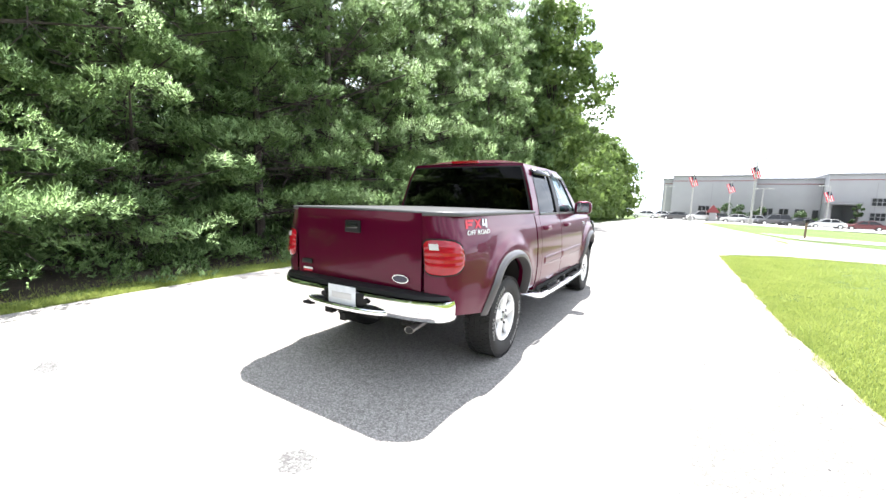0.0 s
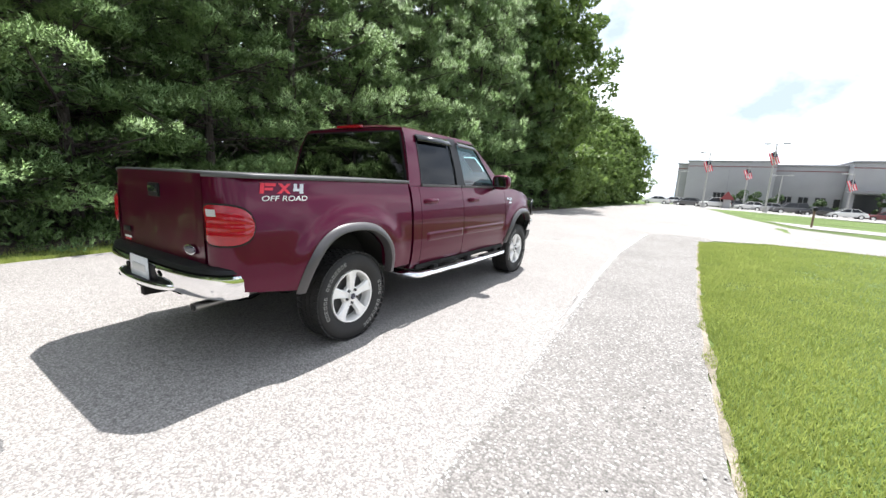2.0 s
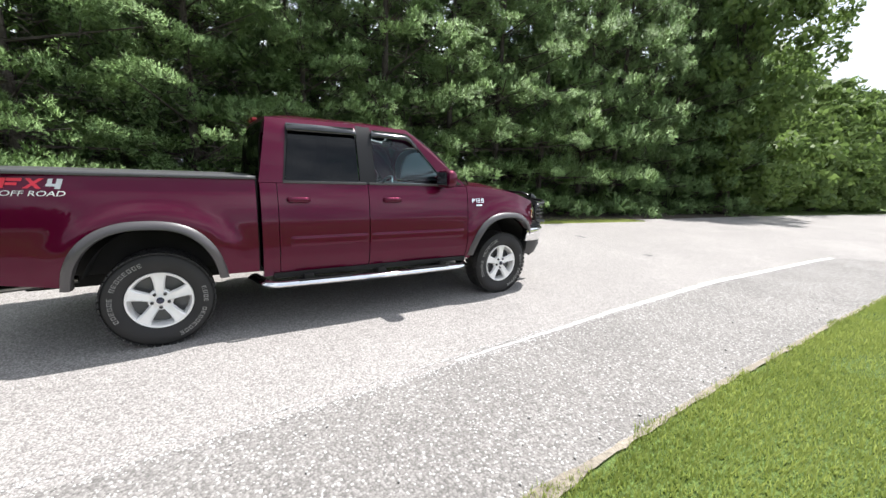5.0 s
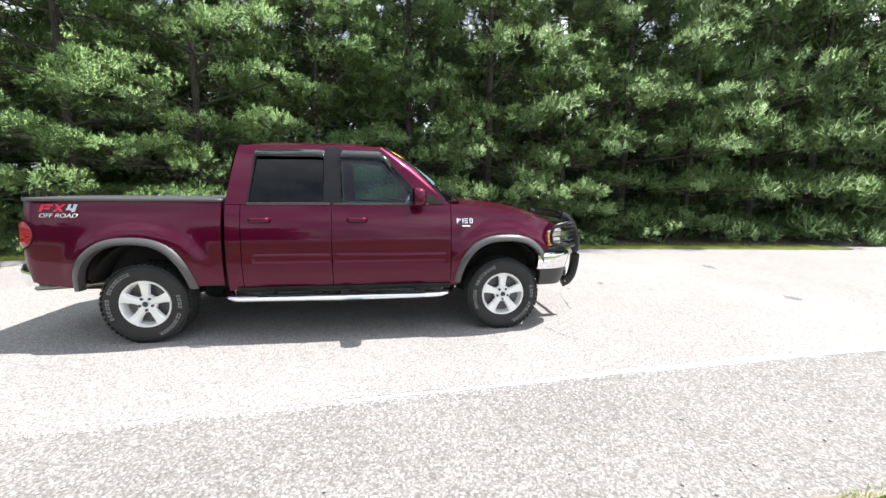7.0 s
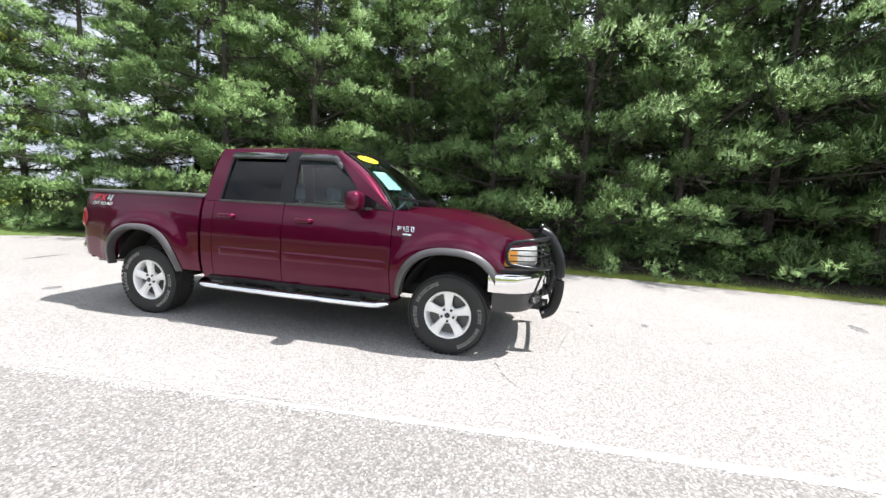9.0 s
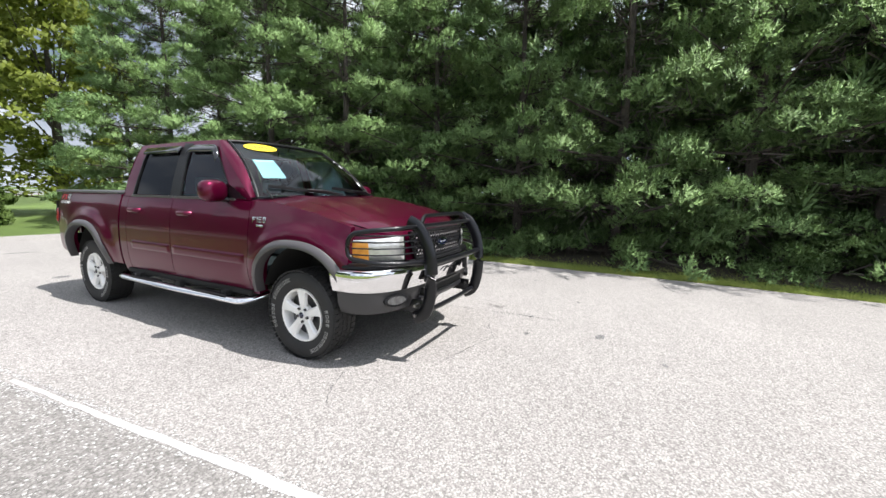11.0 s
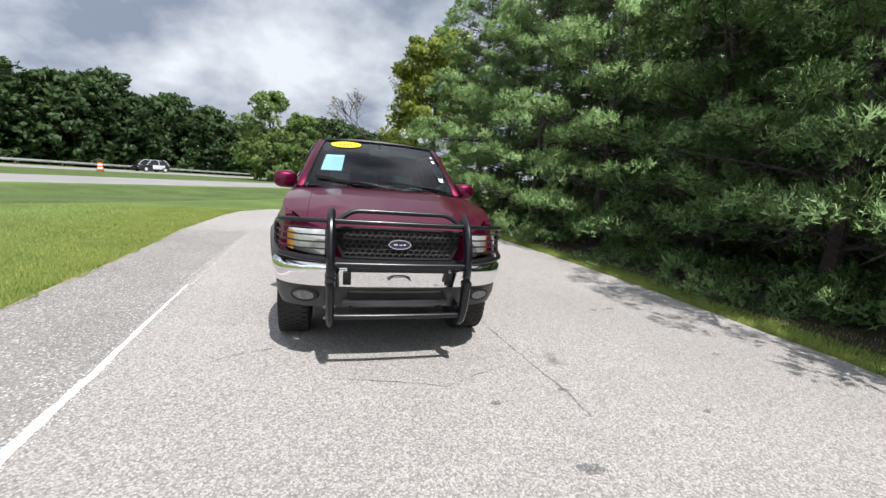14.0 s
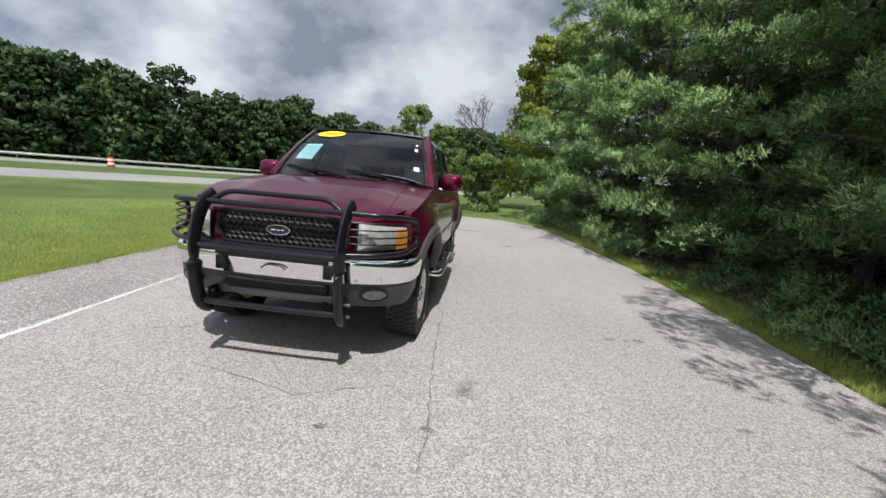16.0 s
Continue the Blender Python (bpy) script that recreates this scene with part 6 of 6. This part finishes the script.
def vehicle(kind, body_col, m, label, category, group="", door_col=None):
    """A plain road vehicle, nose along +y: lofted body, glass band, wheels, lamps."""
    top = empty({"sedan": "sedan", "suv": "suv", "pickup": "parked_pickup"}[kind], m, label, category, group)
    L = {"sedan": 4.6, "suv": 4.7, "pickup": 5.5}[kind]
    deck = {"sedan": [(0, 0.62), (0.08, 0.90), (0.70, 0.98), (3.25, 0.98), (4.45, 0.78), (4.6, 0.55)], "suv": [(0, 0.65), (0.05, 1.02), (0.4, 1.06), (3.4, 1.06), (4.5, 0.92), (4.7, 0.6)], "pickup": [(0, 0.7), (0.03, 1.18), (0.4, 1.20), (4.1, 1.20), (5.3, 1.05), (5.5, 0.7)]}[kind]
    cab = {"sedan": (0.55, 1.25, 2.55, 3.35, 1.44), "suv": (0.10, 0.50, 2.75, 3.50, 1.75), "pickup": (1.75, 2.0, 3.3, 4.05, 1.85)}[kind]
    w = 0.9 if kind == "sedan" else 0.97
    bm = bmesh.new()

    def hull(u, v):
        y = L * u
        t = lerp_at(y, deck)
        half = w * (1 - 0.10 * (abs(2 * u - 1) ** 4))
        prof = [(-half * 0.94, 0.32), (-half, 0.55), (-half * 0.99, t - 0.10), (-half * 0.88, t), (0, t + 0.03), (half * 0.88, t), (half * 0.99, t - 0.10), (half, 0.55), (half * 0.94, 0.32)]
        x, z = prof[round(v * 8)]
        return (x, y, z)
    grid(bm, hull, 24, 8)
    vs = [v for v in bm.verts if v.co.y < 0.001]
    bm.faces.new(vs)
    bm.faces.new([v for v in bm.verts if v.co.y > L - 0.001])
    body = part("body", bm, body_col, top)
    y0, y1, y2, y3, zt = cab
    zb = lerp_at((y0 + y3) / 2, deck)
    bm = bmesh.new()
    lo = [bm.verts.new(p) for p in ((-w * 0.90, y0, zb), (w * 0.90, y0, zb), (w * 0.90, y3, zb), (-w * 0.90, y3, zb))]
    hi = [bm.verts.new(p) for p in ((-w * 0.70, y1, zt), (w * 0.70, y1, zt), (w * 0.70, y2, zt), (-w * 0.70, y2, zt))]
    for k in range(4):
        bm.faces.new((lo[k], lo[(k + 1) % 4], hi[(k + 1) % 4], hi[k]))
    bm.faces.new(hi)
    part("cabin_glass", bm, M["void"], top, "dark windows")
    bm = bmesh.new()
    box(bm, (0, (y1 + y2) / 2, zt + 0.012), (w * 1.42, y2 - y1 + 0.06, 0.05), 0.02)
    part("roof", bm, M["plate"] if door_col else body_col, top)
    for s in (-1, 1):
        for yy in ((y0 + y1) / 2, (y1 + y2) / 2 + 0.05, (y2 + y3) / 2):
            k = min(1.0, max(0.0, (yy - y0) / (y1 - y0))) if yy < y1 else (1.0 if yy <= y2 else 1 - (yy - y2) / (y3 - y2))
            bm = bmesh.new()
            ya = yy if y1 <= yy <= y2 else (y0 if yy < y1 else y3)
            yb = yy if y1 <= yy <= y2 else (y1 if yy < y1 else y2)
            tube(bm, [(s * w * 0.905, ya, zb), (s * w * 0.71, yb, zt)], 0.035, 0.035, 6)
            part("pillar", bm, M["plate"] if door_col else body_col, top)
        if door_col:
            bm = bmesh.new()
            box(bm, (s * w * 0.985, (y0 + y3) / 2, 0.74), (0.03, 1.9, 0.60), 0.008)
            part("door", bm, door_col, top, "white door")
        for yy in (L * 0.185, L * 0.80):
            r = 0.33 if kind == "sedan" else 0.38
            wh = new("wheel")
            wh.parent = top
            wh.matrix_basis = Matrix.Translation((s * (w - 0.09), yy, r))
            bm = bmesh.new()
            rod(bm, (-0.11, 0, 0), (0.115, 0, 0), r, 20)
            part("tyre", bm, M["rubber"], wh)
            bm = bmesh.new()
            rod(bm, (s * 0.10, 0, 0), (s * 0.13, 0, 0), r * 0.62, 14)
            part("rim", bm, M["alloy"], wh)
        bm = bmesh.new()
        box(bm, (s * w * 0.66, L - 0.07, 0.68), (0.34, 0.12, 0.14), 0.03)
        part("headlamp", bm, M["clear_lens"], top)
        bm = bmesh.new()
        box(bm, (s * w * 0.72, 0.03, 0.82), (0.2, 0.08, 0.2), 0.02)
        part("tail_lamp", bm, M["red_lens"], top)
    return top


CAR = dict(
    white=shader("white_car_paint", (0.72, 0.72, 0.70), 0.3, coat=0.8),
    black=shader("black_car_paint", (0.015, 0.015, 0.017), 0.25, coat=0.8),
    silver=shader("silver_car_paint", (0.42, 0.42, 0.43), 0.35, 0.6, coat=0.8),
    blue=shader("navy_car_paint", (0.012, 0.025, 0.13), 0.3, 0.3, coat=0.8),
    grey=shader("grey_car_paint", (0.10, 0.10, 0.105), 0.3, 0.4, coat=0.8),
    maroon=shader("maroon_car_paint", (0.12, 0.015, 0.02), 0.3, 0.3, coat=0.8),
)
ROAD_TURN = math.degrees(math.atan2(0.862, 0.507)) - 90
x, y = roadside(20, 29)
vehicle("suv", CAR["black"], pose(x, y, height(x, y) + 0.06, 0, 0, ROAD_TURN), "black patrol car with white doors on the highway", "car", "", CAR["white"])
x, y = roadside(20, 4)
vehicle("suv", CAR["silver"], pose(x, y, height(x, y) + 0.05, 0, 0, ROAD_TURN + 180), "silver sport utility car on the side road", "car")


# ---------------------------------------------------------------- the building across the lot
def at_ground(x, y, turn=0):
    return pose(x, y, height(x, y), 0, 0, turn)


def block(name, x0, x1, y0, y1, h, label):
    """A flat-roofed hall with a coping and a thin red line below it."""
    zb = -1.6
    top = empty(name, pose((x0 + x1) / 2, y0, zb), label, "building", "halls of the dealership")
    w = x1 - x0
    bm = bmesh.new()
    box(bm, (0, (y1 - y0) / 2, h / 2), (w, y1 - y0, h), 0.03)
    part("wall", bm, M["wall"], top)
    bm = bmesh.new()
    box(bm, (0, (y1 - y0) / 2, h + 0.14), (w + 0.3, y1 - y0 + 0.3, 0.28), 0.03)
    part("coping", bm, M["wall_dark"], top)
    bm = bmesh.new()
    box(bm, (0, -0.015, h - 0.85), (w, 0.06, 0.11), 0.01)
    part("stripe", bm, M["dull_red"], top, "thin dark red stripe")
    n = max(1, int(w / 6))
    for k in range(1, n):
        bm = bmesh.new()
        box(bm, (-w / 2 + w * k / n, -0.006, h / 2 - 0.5), (0.05, 0.03, h - 1.4), 0)
        part("panel_joint", bm, M["wall_dark"], top)
    return top


def opening(parent, x, z, w, h, name, panes=(1, 1), mat="void"):
    """A glazed opening with its frame, mullions and sill."""
    win = new(name)
    win.parent = parent
    win.matrix_basis = Matrix.Translation((x, 0, z))
    bm = bmesh.new()
    box(bm, (0, -0.03, 0), (w, 0.10, h), 0)
    part("pane", bm, M[mat], win)
    for k in range(panes[0] + 1):
        bm = bmesh.new()
        box(bm, (-w / 2 + w * k / panes[0], -0.07, 0), (0.09, 0.10, h + 0.09), 0)
        part("frame", bm, M["wall_dark"], win)
    for k in range(panes[1] + 1):
        bm = bmesh.new()
        box(bm, (0, -0.065, -h / 2 + h * k / panes[1]), (w, 0.09, 0.09), 0)
        part("frame", bm, M["wall_dark"], win)
    bm = bmesh.new()
    box(bm, (0, -0.10, -h / 2 - 0.06), (w + 0.2, 0.2, 0.08), 0)
    part("sill", bm, M["concrete"], win)


hall = block("hall_west", -4.4, 9.4, 95, 112, 9.1, "long grey panel hall with a red stripe")
block("hall_wing", -6.3, -4.45, 98, 112, 8.7, "narrow grey wing of the hall")
opening(hall, -1.1, 2.0, 1.9, 2.6, "entrance", (3, 2))
mid = block("hall_middle", 9.45, 19.3, 98, 112, 8.6, "set-back grey middle hall with glazed doors")
for x in (11.4, 13.7, 16.0):
    opening(mid, x - 13.9, 1.9, 1.4, 2.4, "glazed_door", (2, 1))
opening(mid, 18.2 - 13.9, 1.9, 0.9, 2.2, "glazed_door", (1, 1))
east = block("hall_east", 19.35, 74.0, 95, 112, 9.2, "tall grey hall with a drive-through bay and office windows")
cx = (19.35 + 74) / 2
opening(east, 21.8 - cx, 2.4, 3.4, 3.2, "drive_through_bay", (1, 1))
bm = bmesh.new()
box(bm, (21.3 - cx, -0.6, 4.35), (4.8, 1.4, 0.5), 0.03)
part("canopy", bm, M["wall_dark"], east)
for x in (25.9, 28.9, 33.0, 37.0, 42.0, 47.0):
    for z in (2.1, 4.6):
        opening(east, x - cx, z, 1.9, 1.3, "window", (3, 2))


def lamp_post(x, y, h, arms, flag):
    top = empty("lamp_post", at_ground(x, y), "tall pale lamp post" + (" with a striped flag" if flag else " in the car park"), "lamp post", "lamp posts")
    bm = bmesh.new()
    rod(bm, (0, 0, 0), (0, 0, 0.8), 0.32, 14)
    part("footing", bm, M["concrete"], top)
    bm = bmesh.new()
    rod(bm, (0, 0, 0.8), (0, 0, h), 0.12, 12, 0.07)
    part("pole", bm, M["concrete"], top)
    for s in arms:
        bm = bmesh.new()
        rod(bm, (0, 0, h - 0.06), (s * 0.8, 0, h - 0.02), 0.04, 8)
        part("arm", bm, M["concrete"], top)
        bm = bmesh.new()
        box(bm, (s * 1.05, 0, h), (0.75, 0.4, 0.16), 0.04)
        part("lamp_head", bm, M["galv"], top)
    if flag:
        fl = new("flag")
        fl.parent = top
        fl.matrix_basis = Matrix.Translation((0.1, 0, h - flag)) @ Matrix.Rotation(radians(70), 4, "Y") @ Matrix.Diagonal((0.78, 0.70, 0.70, 1))

        def cloth(a, b, c, d):
            return lambda u, v: (a + (b - a) * u, 0.12 * math.sin(5 * (a + (b - a) * u)), c + (d - c) * v)
        for k in range(7):
            bm = bmesh.new()
            grid(bm, cloth(0, 2.2, -0.18 * k, -0.18 * k - 0.18), 10, 1)
            part("stripe", bm, M["red" if k % 2 == 0 else "white"], fl)
        bm = bmesh.new()
        grid(bm, lambda u, v: (0.9 * u, 0.12 * math.sin(4.5 * u) - 0.02, -0.72 * v), 6, 1)
        part("canton", bm, M["blue"], fl, "dark blue corner")


lamp_post(6.9, 72.0, 9.4, (-1, 1), 1.0)
lamp_post(-0.6, 76.0, 8.6, (-1,), 1.2)
lamp_post(5.0, 86.0, 7.2, (), 0.3)
lamp_post(-5.2, 88.0, 6.3, (-1, 1), 0)
lamp_post(9.5, 86.0, 6.0, (-1, 1), 0)
lamp_post(18.2, 88.0, 6.8, (-1,), 0.8)
rng_c = random.Random(12)
for k, (x, kind, col) in enumerate(((-5.8, "sedan", "white"), (-3.2, "sedan", "white"), (-0.6, "sedan", "grey"), (3.2, "suv", "white"), (5.6, "sedan", "grey"), (8.2, "sedan", "white"), (10.6, "sedan", "silver"), (13.0, "suv", "grey"), (16.2, "sedan", "black"), (19.5, "sedan", "white"), (24.0, "sedan", "maroon"), (28.5, "sedan", "silver"))):
    vehicle(kind, CAR[col], at_ground(x, 84 + rng_c.uniform(-1, 1), rng_c.uniform(60, 110)), {"white": "white", "grey": "dark grey", "silver": "silver", "black": "black", "maroon": "maroon"}[col] + " car parked before the halls", "car", "cars in the far lot")
vehicle("pickup", CAR["blue"], at_ground(15.4, 46.0, -98), "navy blue pickup parked on the grass strip", "pickup truck")

for x, y, h, r in ((4.6, 89, 3.2, 1.9), (6.6, 89.5, 3.0, 1.7), (10.0, 89, 2.8, 1.8), (15.5, 88, 2.2, 1.9), (27.0, 86, 2.6, 1.7)):
    plant("shrub", leafy_meshes(int(x * 7), h, r, 1600, 0.16, M["leaf"], 0.12, 12), x, y, x, (1, 1), "rounded green shrub before the halls", "shrub", "shrubs before the halls")
for x in (22.5, 27.3, 31.8):
    plant("cypress", leafy_meshes(int(x), 4.4, 0.8, 1200, 0.15, M["leaf"], 0.05, 14), x, 91, x, (1, 1), "narrow upright evergreen by the hall wall", "tree", "evergreens by the hall")

sign = empty("gabled_sign", at_ground(2.6, 82.0), "small sign with a red gabled roof", "sign")
bm = bmesh.new()
box(bm, (0, 0, 0.75), (1.0, 0.5, 1.5), 0.02)
part("base", bm, M["wall"], sign)
part("roof", slab([(-1.0, 0), (1.0, 0), (0, 1.35)], 0.9, Matrix.Translation((0, 0.45, 1.5)) @ Matrix.Rotation(math.pi / 2, 4, "X")), M["dull_red"], sign, "red gabled top")

mail = empty("mailbox", at_ground(6.0, 33.0), "dark mailbox on a wooden post", "mailbox")
bm = bmesh.new()
box(bm, (0, 0, 0.52), (0.10, 0.10, 1.04), 0.01)
part("post", bm, M["wood"], mail)
bm = bmesh.new()
box(bm, (0, 0, 1.14), (0.22, 0.50, 0.22), 0.06)
part("box", bm, M["black"], mail)
tagged(flat_shape("road_lot", [(-8, 69.5), (0, 69.5), (10, 66), (30, 58), (80, 52), (80, 95), (-9, 95), (-9, 80)], M["lot"], 0.03, 4.0), "pale car park before the halls", "car park", kind="structure")
tagged(flat_shape("road_spur", [(5.5, 31), (12, 30.5), (60, 27), (60, 30.5), (12, 35), (4.2, 37)], M["lot"], 0.03, 3.0), "pale paved spur between grass strips", "road", kind="structure")


# ---------------------------------------------------------------- verge, grass and small things on the ground
def edge_x(y):
    return lerp_at(y, [(b, a) for a, b in RIGHT_EDGE[:15]])


rng_v = random.Random(21)
bm = bmesh.new()
rows = []
yy = -1.0
while yy < 14.8:
    w = 0.004 + 0.16 * max(0.0, noise.noise((yy * 0.9, 3.0, 0)) - 0.22) + 0.018 * rng_v.random()
    x = edge_x(yy)
    rows.append([bm.verts.new((x - w * 0.7, yy, height(x, yy) + 0.017)), bm.verts.new((x + w + 0.02, yy, height(x, yy) + 0.017))])
    yy += 0.07
for a, b in zip(rows, rows[1:]):
    bm.faces.new((a[0], a[1], b[1], b[0]))
tagged(make("trim_verge", bm, M["dirt"]), "bare sandy verge along the grass", "verge", kind="structure")


def blades(name, spots, low, high, width, seed, label):
    """Many single grass blades, each one bent triangle pair."""
    rng = np.random.default_rng(seed)
    n = len(spots)
    p = np.column_stack([spots, np.array([height(x, y) for x, y in spots])])
    h = rng.uniform(low, high, n)
    a = rng.uniform(0, 6.283, n)
    lean = rng.uniform(0.15, 0.9, n) * h
    d = np.column_stack([np.cos(a), np.sin(a), np.zeros(n)])
    sd = np.column_stack([-np.sin(a), np.cos(a), np.zeros(n)]) * (width * rng.uniform(0.6, 1.3, n))[:, None]
    tip = p + d * lean[:, None] + np.column_stack([np.zeros(n), np.zeros(n), h])
    co = np.stack([p - sd, p + sd, tip], axis=1).reshape(-1, 3)
    return tagged(new(name, from_arrays(name, co, np.arange(3 * n).reshape(-1, 3), M["blade"])), label, "grass", kind="stuff")


rng_g = np.random.default_rng(5)
near = []
for _ in range(270000):
    y = rng_g.uniform(-5.0, 16.8)
    d = rng_g.exponential(1.7)
    if d > 7:
        continue
    x = edge_x(y) + 0.015 + 0.08 * noise.noise((y * 1.9, 9, 0)) + 0.04 * noise.noise((y * 7.0, 2, 0)) + d
    if y > 15.2 and x < 0.9 + (y - 15.2) * 1.1:
        continue
    patch = noise.noise((x * 0.9, y * 0.9, 4.0)) + 0.5 * noise.noise((x * 3, y * 3, 7.0))
    if patch < -0.42 and rng_g.random() < 0.6:
        continue
    near.append((x, y))
blades("lawn_grass", np.array(near), 0.022, 0.062, 0.0042, 6, "bright green mown lawn grass")


def left_x(y):
    return lerp_at(y, sorted([(b, a) for a, b in LEFT_EDGE[9:]]))


# a dark sheet under the pines, painted in place of their shade
shade_edge = [(left_x(y) - 0.75, y) for y in range(-5, 35, 2)]
tagged(flat_shape("ground_pine_shade", jitter(shade_edge + [(-17.0, 34.0), (-17.0, -7.0), (-7.0, -7.0)], 0.3, 0.09, 13), M["pine_shade"], 0.010, 2.0), "dark brown sheet standing in for the shade below the pines", "ground", kind="structure")
side = []
for _ in range(70000):
    y = rng_g.uniform(-5.0, 19.0)
    x = left_x(y) - 0.02 - rng_g.exponential(0.34)
    side.append((x, y))
blades("verge_grass", np.array(side), 0.025, 0.065, 0.005, 8, "grass strip below the pines")

# a few loose stones and dead leaves on the paving
pebble = bmesh.new()
bmesh.ops.create_icosphere(pebble, subdivisions=1, radius=1.0)
for v in pebble.verts:
    v.co = v.co * (1 + 0.25 * noise.noise(v.co * 2)) * 0.009
    v.co.z *= 0.6
me = bpy.data.meshes.new("pebble")
pebble.to_mesh(me)
pebble.free()
me.materials.append(M["concrete"])
for k in range(90):
    y = rng_v.uniform(0, 11)
    x = edge_x(y) - rng_v.expovariate(1 / 0.35)
    s = rng_v.uniform(0.5, 1.3)
    ob = new("pebble", me)
    ob.matrix_basis = Matrix.LocRotScale((x, y, height(x, y) + 0.022), Euler((0, 0, rng_v.uniform(0, 6))), (s, s * rng_v.uniform(0.7, 1.2), s))
    tagged(ob, "small pale loose stone on the paving", "stone", "loose stones")

# stains and cracks worn into the lane
def stain(x, y, rx, ry, seed, turn=0.0):
    rng = random.Random(seed)
    n = 22
    pts = []
    for k in range(n):
        a = 6.2832 * k / n
        q = 0.75 + 0.35 * noise.noise((2.0 * math.cos(a) + seed, 2.0 * math.sin(a), seed)) + rng.uniform(-0.08, 0.08)
        u, v = rx * q * math.cos(a), ry * q * math.sin(a)
        pts.append((x + u * math.cos(turn) - v * math.sin(turn), y + u * math.sin(turn) + v * math.cos(turn)))
    tagged(flat_shape("road_stain", pts, M["stain"], 0.0136), "dark stain on the pale drive", "stain", kind="structure")


for k, (x, y, rx, ry) in enumerate(((-4.40, 0.82, 0.22, 0.10), (-1.70, 1.26, 0.16, 0.12), (-5.56, 6.36, 0.09, 0.05), (-5.26, 6.42, 0.07, 0.04), (-5.42, 6.40, 0.05, 0.03), (-3.10, 8.41, 0.05, 0.035), (-3.70, 8.29, 0.06, 0.035), (-3.39, 9.10, 0.10, 0.06), (-2.95, 9.68, 0.05, 0.03), (-4.72, 12.2, 0.30, 0.12), (-2.35, 11.5, 0.16, 0.10), (-5.72, 7.8, 0.07, 0.035), (-4.76, 4.75, 0.05, 0.03), (-4.65, 8.69, 0.04, 0.03), (-3.3, -1.6, 0.5, 0.12), (-2.2, -2.4, 0.35, 0.08))):
    stain(x, y, rx, ry, k + 3, rng_v.uniform(-0.3, 0.3))
for k, pts in enumerate(([(-3.50, 5.7), (-3.55, 6.58), (-3.59, 7.32), (-3.66, 7.89), (-3.70, 8.3), (-3.72, 8.75)], [(-2.0, 7.95), (-2.8, 8.15), (-3.62, 7.75)], [(-1.45, 7.40), (-1.20, 7.50), (-0.98, 7.66)])):
    wavy = []
    for (a, b), (c, d) in zip(pts, pts[1:]):
        for j in range(8):
            wavy.append((a + (c - a) * j / 8 + rng_v.uniform(-0.012, 0.012), b + (d - b) * j / 8 + rng_v.uniform(-0.012, 0.012)))
    tagged(ribbon("road_crack", wavy, 0.008, M["stain"], 0.0150, k, 0.006), "hairline crack in the paving", "crack", kind="structure")
